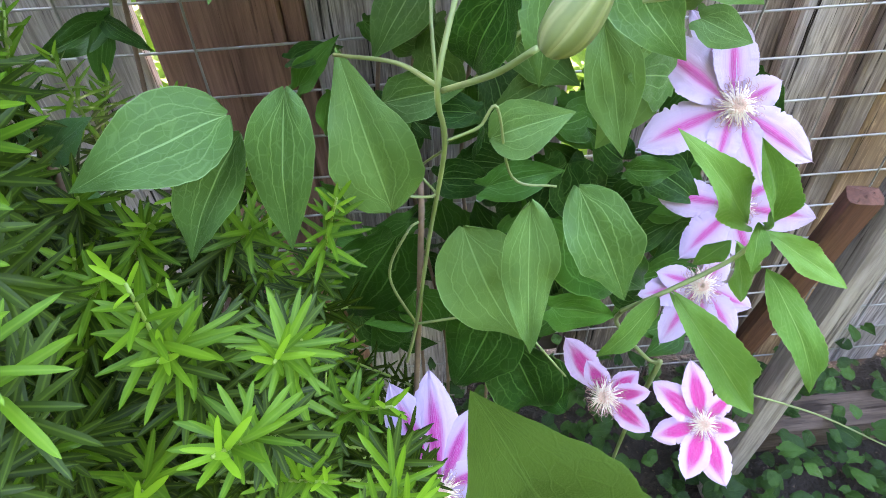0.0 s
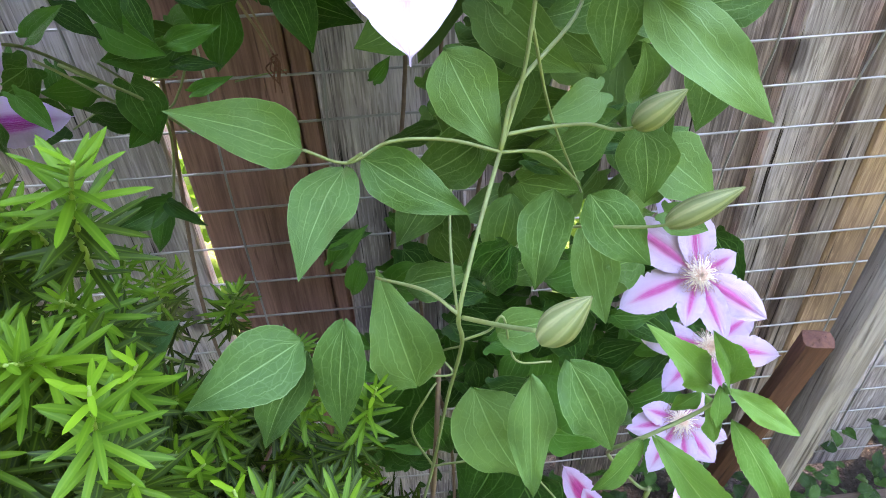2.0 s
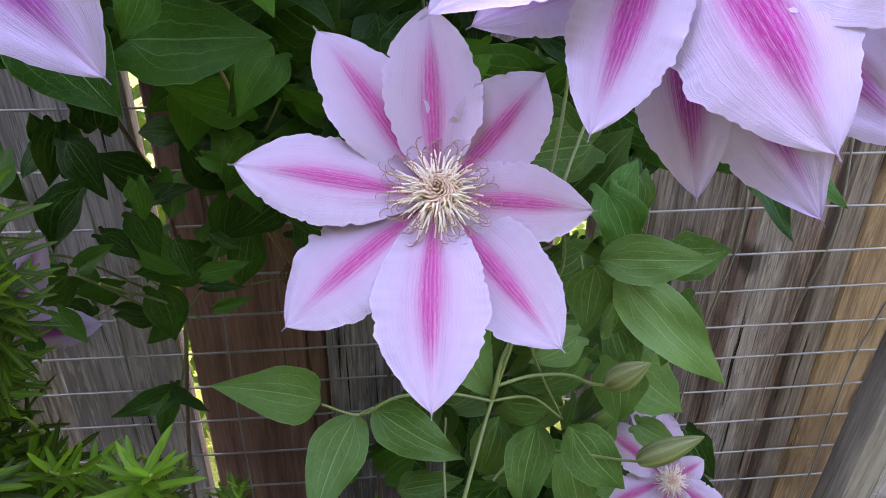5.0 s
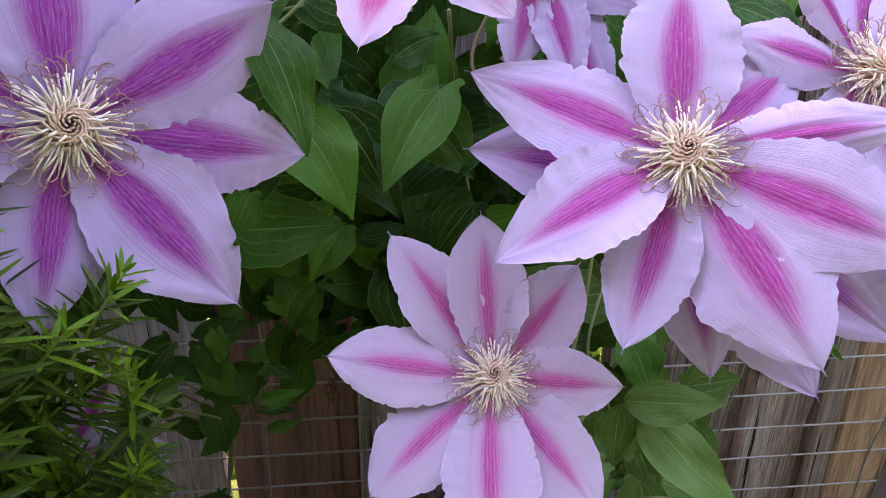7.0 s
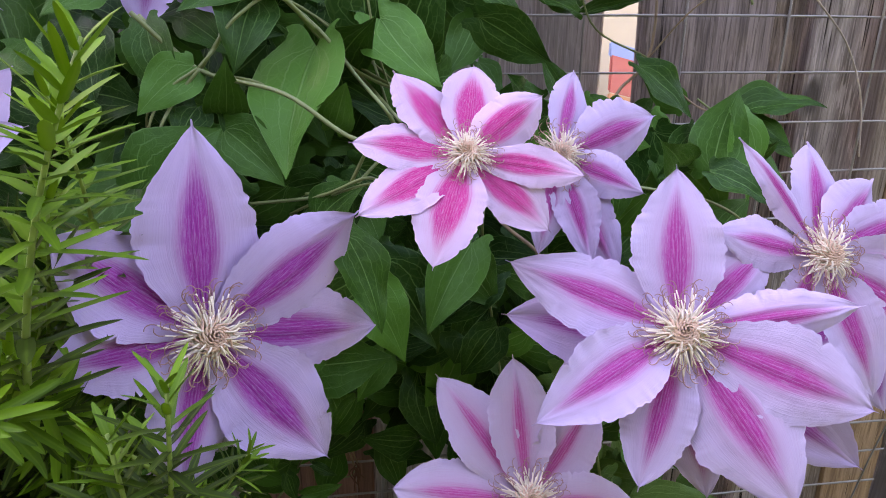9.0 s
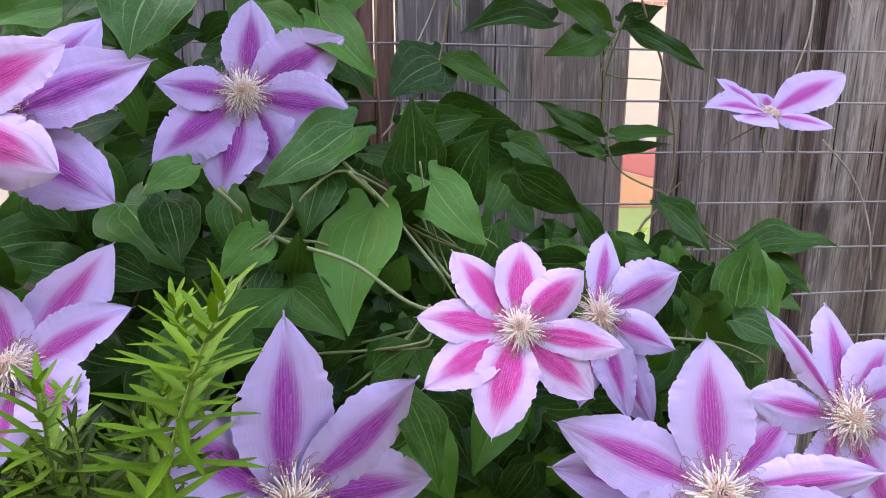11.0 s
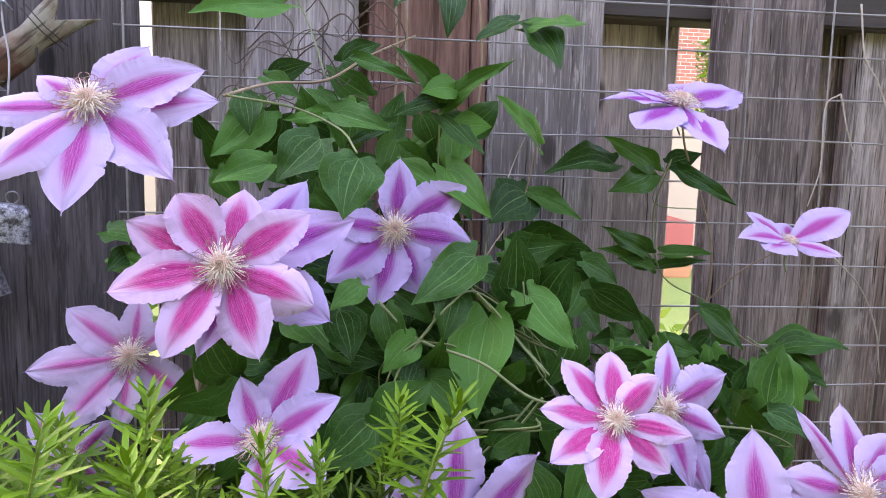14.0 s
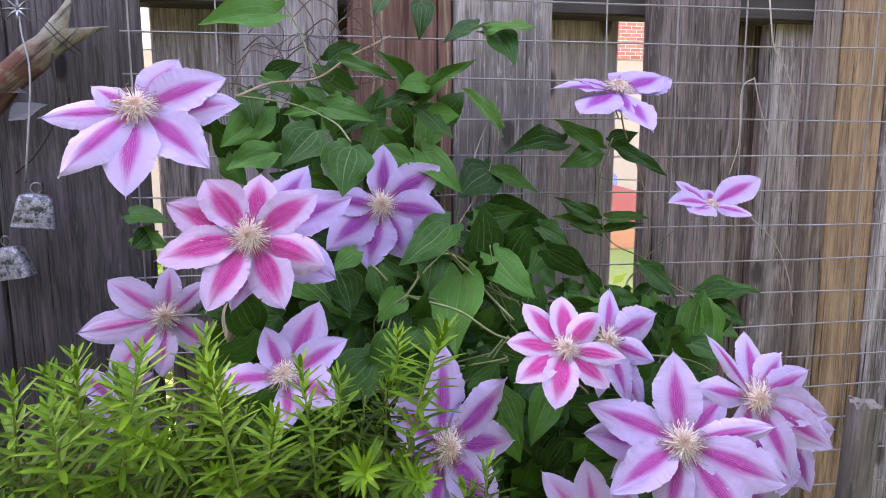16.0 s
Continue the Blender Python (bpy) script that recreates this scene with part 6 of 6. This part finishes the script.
m, n = along((0.300, 0.565, GROUND - 0.03), (0.343, 0.56, 0.955))
weathered("wooden_stake", m, 0.036, 0.03, n, WOOD_PALE, "bleached weathered wooden stake driven into the soil", "stake", 0.02)
m, n = along((0.275, 0.62, 0.10), (0.254, 0.53, 0.505))
weathered("leaning_board", m, 0.026, 0.018, n, WOOD_RUST, "rust red stained stick leaning beside the stake", "stick", 0.002)
m, n = along((0.33, 0.63, GROUND + 0.03), (1.1, 0.64, GROUND + 0.028))
weathered("garden_timber", m, 0.06, 0.06, n, WOOD_TIMBER, "weathered landscape timber lying along the fence foot", "timber", 0.004)

# ---- bells and driftwood hung on the fence ----
def patina_material():
    m = Mat("engraved_silver")
    p = m.coords("Object")
    swirl = m.noise(p, 120.0, 5, 0.7)
    c = m.node("TexVoronoi", Scale=260.0)
    c.feature = "DISTANCE_TO_EDGE"
    m.t.links.new(p, c.inputs["Vector"])
    cut = m.math("MULTIPLY", m.step(swirl, 0.36, 0.60, 0.1, 1.0), m.step(c.outputs["Distance"], 0.02, 0.10, 0.6, 1.0))
    m.set(Base_Color=m.mix(cut, (0.05, 0.049, 0.047), (0.55, 0.55, 0.56)), Roughness=0.36, Metallic=0.85)
    m.bump(cut, 0.6, 0.001)
    return m.m


PATINA = patina_material()


def bell(m, size):
    """A small flat-sided bell with a domed top and a flared lip."""
    ob = thing("metal_bell", "small engraved tarnished silver bell hanging on the fence", "bell", m, "bells on the fence")
    prof = [(0.0, 0.0), (0.34, -0.01), (0.58, -0.06), (0.76, -0.22), (0.84, -0.45), (0.90, -0.9), (0.96, -1.4), (1.03, -1.80), (1.04, -1.85), (0.98, -1.84), (0.88, -1.3), (0.74, -0.4), (0.5, -0.15), (0.0, -0.08)]
    sides, verts = 40, []
    for r, z in prof:
        for i in range(sides):
            a = 2 * math.pi * i / sides
            c, s = math.cos(a), math.sin(a)
            k = (abs(c) ** 5 + abs(s) ** 5) ** -0.2 if r > 0.5 else 1.0
            verts.append((size * r * c * k, 0.62 * size * r * s * k, size * z))
    faces = [(j * sides + i, j * sides + (i + 1) % sides, (j + 1) * sides + (i + 1) % sides, (j + 1) * sides + i) for j in range(len(prof) - 1) for i in range(sides)]
    child("body", mesh_of("bell", verts, faces, [PATINA]), ob)
    v, f = tube([Vector((0.006 * math.cos(t), 0, 0.006 + 0.0065 * math.sin(t))) for t in np.linspace(-1.4, 4.4, 16)], 0.0009, 6)
    child("hook", mesh_of("hook", v, f, [SILVER]), ob, None, "bent wire hook")
    v, f = tube([Vector((0, 0, 0.0)), Vector((0, 0, -0.8 * size)), Vector((0.001, 0, -1.45 * size))], 0.0014, 6)
    child("clapper", mesh_of("clapper", v, f, [DARKMETAL]), ob)
    return ob


bell(pose(-0.678, 0.700, 1.226, 4, 8, 25), 0.0225)
bell(pose(-0.718, 0.705, 1.162, 4, -8, -12), 0.0215)
bell(pose(-0.775, 0.705, 1.08, 6, -5, 10), 0.0215)


def ornament_material():
    m = Mat("stained_driftwood")
    p = m.coords("Object")
    z = m.node("SeparateXYZ", Vector=p).outputs[2]
    g = m.noise(m.coords("Object", (1, 1, 0.08)), 120.0, 5, 0.65)
    n = m.noise(p, 38.0, 4, 0.6)
    zz = m.math("ADD", z, m.math("MULTIPLY_ADD", n, 0.09, -0.045))
    col = m.mix(m.step(zz, 0.075, 0.125), (0.175, 0.070, 0.045), (0.36, 0.33, 0.25))
    col = m.mix(m.step(n, 0.48, 0.60, 0.0, 0.75), col, (0.26, 0.19, 0.13))
    col = m.mix(m.step(g, 0.50, 0.38, 0.0, 0.85), col, (0.045, 0.03, 0.022))
    m.set(Base_Color=col, Roughness=0.8)
    m.bump(m.math("ADD", g, n), 0.6, 0.0015)
    return m.m


m, n = along((-0.735, 0.70, 1.325), (-0.640, 0.705, 1.408))
m = m @ pose(0, 0, 0, 0, 0, 20)
drift = thing("driftwood_ornament", "reddish split driftwood ornament with a pale forked end", "ornament", m)


def fork_mesh():
    """A rounded wooden blade whose upper end spreads into two points."""
    rows, ring, verts, faces = 40, 20, [], []
    for j in range(rows + 1):
        s = j / rows
        wide = 0.0215 - 0.006 * min(1.0, s / 0.6) + 0.003 * noise.noise((s * 5, 1, 0)) + 0.010 * max(0.0, (s - 0.62) / 0.38) ** 1.3
        for i in range(ring):
            a = 2 * math.pi * i / ring
            c, d = math.cos(a), math.sin(a)
            # the middle of the end is cut back into a notch
            z = 0.178 * s - 0.036 * max(0.0, (s - 0.62) / 0.38) * (1 - abs(c))
            verts.append((0.012 * d * (1 - 0.4 * s ** 3), wide * c, z))
    for j in range(rows):
        for i in range(ring):
            k = (i + 1) % ring
            faces.append((j * ring + i, j * ring + k, (j + 1) * ring + k, (j + 1) * ring + i))
    t = rows * ring
    for i in range(ring // 2):
        faces.append((t + i, t + i + 1, t + ring - i - 1, t + (ring - i) % ring))
    return mesh_of("fork", verts, faces, [ornament_material()])


child("blade", fork_mesh(), drift)
for z in (0.128, 0.134):
    v, f = tube([Vector((-0.0128, -0.026, z)), Vector((-0.0132, 0, z - 0.002)), Vector((-0.0128, 0.026, z))], 0.0006, 5)
    child("binding", mesh_of("binding", v, f, [DARKMETAL]), drift)
star = thing("star_ornament", "small silver metal star flower on a wire", "ornament", pose(-0.678, 0.70, 1.437, 80, 0, 0))
for k in range(8):
    v, f = tube(spline([(0.002, 0, 0), (0.009, 0, 0.002), (0.018, 0, 0)], 4), 0.0022, 6, 0.2)
    child("ray", mesh_of("ray", v, f, [SILVER]), star, pose(0, 0, 0, 0, 0, 45 * k))
v, f = tube(spline([(0, 0, 0), (0.004, -0.03, 0), (0.012, -0.08, 0), (0.006, -0.2, 0)], 5), 0.0011, 6)
child("wire", mesh_of("wire", v, f, [WIRE]), star)
charm = thing("leaf_charm", "engraved silver leaf charm on a dark wire loop", "ornament")
for k, (a, b) in enumerate((((-0.70, 0.70, 1.312), (-0.655, 0.70, 1.330)), ((-0.715, 0.70, 1.36), (-0.678, 0.70, 1.352)), ((-0.715, 0.70, 1.348), (-0.676, 0.70, 1.343)))):
    ob = child("charm_leaf", leaf_mesh(SILVER, k, 0, 0, 8, 10, 0.8), charm, blade_pose(a, b, 0.52 if k == 0 else 0.36, 5))
v, f = tube(spline([(-0.70, 0.705, 1.25), (-0.672, 0.70, 1.275), (-0.648, 0.70, 1.32), (-0.645, 0.70, 1.40)], 6), 0.0013, 6)
child("loop", mesh_of("loop", v, f, [DARKMETAL]), charm)

# ---- low growth on the soil ----
weeds = thing("ground_plants", "low leafy weeds on the soil by the fence foot", "weeds", kind="stuff")
vv, ff, uu = [], [], []
for k in range(1150):
    x, y = rng.uniform(-0.1, 0.95), rng.uniform(0.36, 0.72)
    hgt = abs(rng.gauss(0, 0.07)) + 0.012
    me = LEAVES["EUON"][0] if k % 3 else LEAVES["CLEMATIS"][k % 8]
    b = Vector((x, y, GROUND + hgt))
    a = rng.uniform(0, 6.28)
    mm = blade_pose(b, b + Vector((math.cos(a), math.sin(a), rng.uniform(-0.2, 0.5))).normalized() * rng.uniform(0.012, 0.034), rng.uniform(0.6, 0.9), rng.uniform(-20, 20), (0, -0.3, 1))
    s = len(vv)
    n0 = len(me.vertices)
    vv += [mm @ v.co for v in me.vertices]
    ff += [tuple(i + s for i in p.vertices) for p in me.polygons]
    lay = me.uv_layers[0].data
    tmp = [(0, 0)] * n0
    for lp in me.loops:
        tmp[lp.vertex_index] = tuple(lay[lp.index].uv)
    uu += tmp
child("leaves", mesh_of("weed_leaves", vv, ff, [leaf_material("weed_leaf", (0.007, 0.030, 0.006), (0.036, 0.105, 0.018), (0.07, 0.15, 0.04))], uu), weeds)
weeds.children[0]["kind"] = "stuff"

# ---- beyond the fence ----
def brick_material():
    m = Mat("red_brick")
    b = m.node("TexBrick", Scale=1.0, Color1=(0.36, 0.13, 0.085, 1), Color2=(0.27, 0.09, 0.06, 1), Mortar=(0.45, 0.40, 0.35, 1))
    b.inputs["Mortar Size"].default_value = 0.004
    b.inputs["Brick Width"].default_value = 0.16
    b.inputs["Row Height"].default_value = 0.052
    mp = m.node("Mapping", Vector=m.t.nodes.new("ShaderNodeTexCoord").outputs["Object"])
    mp.inputs["Rotation"].default_value = (radians(90), 0, 0)
    m.t.links.new(mp.outputs[0], b.inputs["Vector"])
    m.set(Base_Color=b.outputs[0], Roughness=0.9)
    return m.m


house = thing("neighbour_house", "red brick house with cream siding beyond the fence", "house", pose(0, 9.0, GROUND))
child("wall", bm_mesh("wall", box(1.0, 7, 0, 4, 2.7, 5.2, 0.01), brick_material()), house, None, "red brick upper wall")
child("siding", bm_mesh("siding", box(-7, 7, 0.03, 4, 0, 2.7, 0.01), plain("cream_siding", (0.30, 0.24, 0.175), 0.7, 3, 0.15)), house, None, "cream siding")
child("gable_siding", bm_mesh("gable_siding", box(-7, 0.996, 0.01, 4, 2.704, 5.2, 0.01), plain("pale_siding", (0.42, 0.41, 0.38), 0.7, 3, 0.12)), house, None, "pale upper siding")
bm = box(-7.3, 7.3, -0.4, 4.4, 5.2, 6.9, 0.01)
for v in bm.verts:
    if v.co.z > 6:
        v.co.y = 2.0 + (v.co.y - 2.0) * 0.05
child("roof", bm_mesh("roof", bm, plain("grey_shingle", (0.12, 0.11, 0.11), 0.9, 20, 0.3)), house)
toy = thing("garden_toy", "red, blue and orange plastic garden toy on the lawn", "toy", pose(3.45, 8.2, GROUND))
for nm, col, bx in (("red_panel", (0.28, 0.045, 0.04), (-0.45, 0.45, 0, 0.06, 0.52, 0.98)), ("orange_panel", (0.34, 0.14, 0.06), (-0.45, 0.45, 0, 0.06, 0.0, 0.51)), ("blue_panel", (0.10, 0.15, 0.30), (-0.45, -0.05, 0.07, 0.13, 0.95, 1.14))):
    bm = box(*bx, 0.02)
    for v in bm.verts:
        v.co.z -= 0.25 * (v.co.x + 0.45) * (1.0 if v.co.z > 0.3 else 0.0)
    child(nm, bm_mesh(nm, bm, plain(nm, col, 0.4, 5, 0.1)), toy, None, nm.replace("_", " "))
hedge = thing("hedge", "sunlit yellow green hedge beyond the fence with an added unseen sun-blocking end", "hedge")
hv, hf, hu = [], [], []
me = LEAVES["EUON"][1]
for k in range(14200):
    x, y, z = rng.uniform(-1.3, -0.2), rng.uniform(1.25, 1.7), rng.uniform(GROUND, 1.0)
    if k % 3 == 0:
        x = rng.uniform(0.0, 0.55)
        z = rng.uniform(GROUND, 0.88)
    # tall unseen end, added to keep the sun off the fence slits
    if k >= 5200:
        x, z = rng.uniform(-3.2, -1.15), rng.uniform(GROUND, 2.3)
    b = Vector((x, y, z))
    d = Vector((rng.uniform(-1, 1), rng.uniform(-1, 0.4), rng.uniform(-0.3, 1))).normalized()
    mm = blade_pose(b, b + d * (0.055 if k < 5200 else 0.085), 0.6, 0, (0.1, -0.5, 0.8))
    s = len(hv)
    quad = [(0, 0, 0), (0.35, 0.4, 0.05), (1, 0, -0.05), (0.35, -0.4, 0.05)]
    hv += [mm @ Vector(q) for q in quad]
    hu += [(0.5, 0), (1, 0.35), (0.5, 1), (0, 0.35)]
    hf.append((s, s + 1, s + 2, s + 3))
HEDGE_LEAF = leaf_material("hedge_leaf", (0.05, 0.12, 0.008), (0.12, 0.21, 0.015), (0.14, 0.24, 0.03))
child("crown", mesh_of("hedge", hv, hf, [HEDGE_LEAF], hu), hedge)
for x in (-2.8, -2.0, -1.2, -0.7, -0.3, 0.2):
    v, f = tube(spline([(x, 1.5, GROUND), (x + 0.05, 1.5, 0.3), (x - 0.03, 1.5, 0.7)], 4), 0.015, 7, 0.4)
    child("trunk", mesh_of("trunk", v, f, [BARK]), hedge)


tree = thing("young_tree", "slender sunlit yellow green young tree before the brick house", "tree")
hv, hf, hu = [], [], []
for k in range(900):
    a, r = rng.uniform(0, 2 * math.pi), 0.24 * math.sqrt(rng.random())
    b = Vector((2.92 + r * math.cos(a), 6.0 + r * math.sin(a), 1.75 + 0.85 * rng.random() ** 0.8))
    if b.z > 2.35 and b.x < 2.72:
        continue
    d = Vector((rng.uniform(-1, 1), rng.uniform(-1, 0.4), rng.uniform(-0.5, 0.8))).normalized()
    mm = blade_pose(b, b + d * 0.085, 0.6, 0, (0.1, -0.5, 0.8))
    s = len(hv)
    hv += [mm @ Vector(q) for q in quad]
    hu += [(0.5, 0), (1, 0.35), (0.5, 1), (0, 0.35)]
    hf.append((s, s + 1, s + 2, s + 3))
child("crown", mesh_of("tree_crown", hv, hf, [HEDGE_LEAF], hu), tree)
for top in ((2.80, 6.1, 2.3), (3.02, 5.95, 2.4), (2.92, 6.0, 2.5)):
    v, f = tube(spline([(2.92, 6.0, GROUND), (2.93, 6.0, 0.9), (2.91, 6.01, 1.7), top], 4), 0.022, 7, 0.25)
    child("trunk" if top[2] > 2.45 else "limb", mesh_of("trunk", v, f, [BARK]), tree)


# ---- unseen dark walls round the garden, added to block low sky light ----
sky_block_skin = plain("dark_sky_block", (0.030, 0.045, 0.020), 0.9, 14, 0.5, bump=1.0, dist=0.05)
for name, b in (("wall_south", box(-4.2, 4.2, -3.3, -3.0, GROUND, 4.4, 0.02)), ("wall_west", box(-4.2, -3.9, -3.0, 0.7, GROUND, 2.6, 0.02)), ("wall_east", box(3.9, 4.2, -3.0, 0.7, GROUND, 2.6, 0.02))):
    tagged(new(name, bm_mesh(name, b, sky_block_skin)), "unseen dark wall added to block low sky light", "hedge", kind="structure")
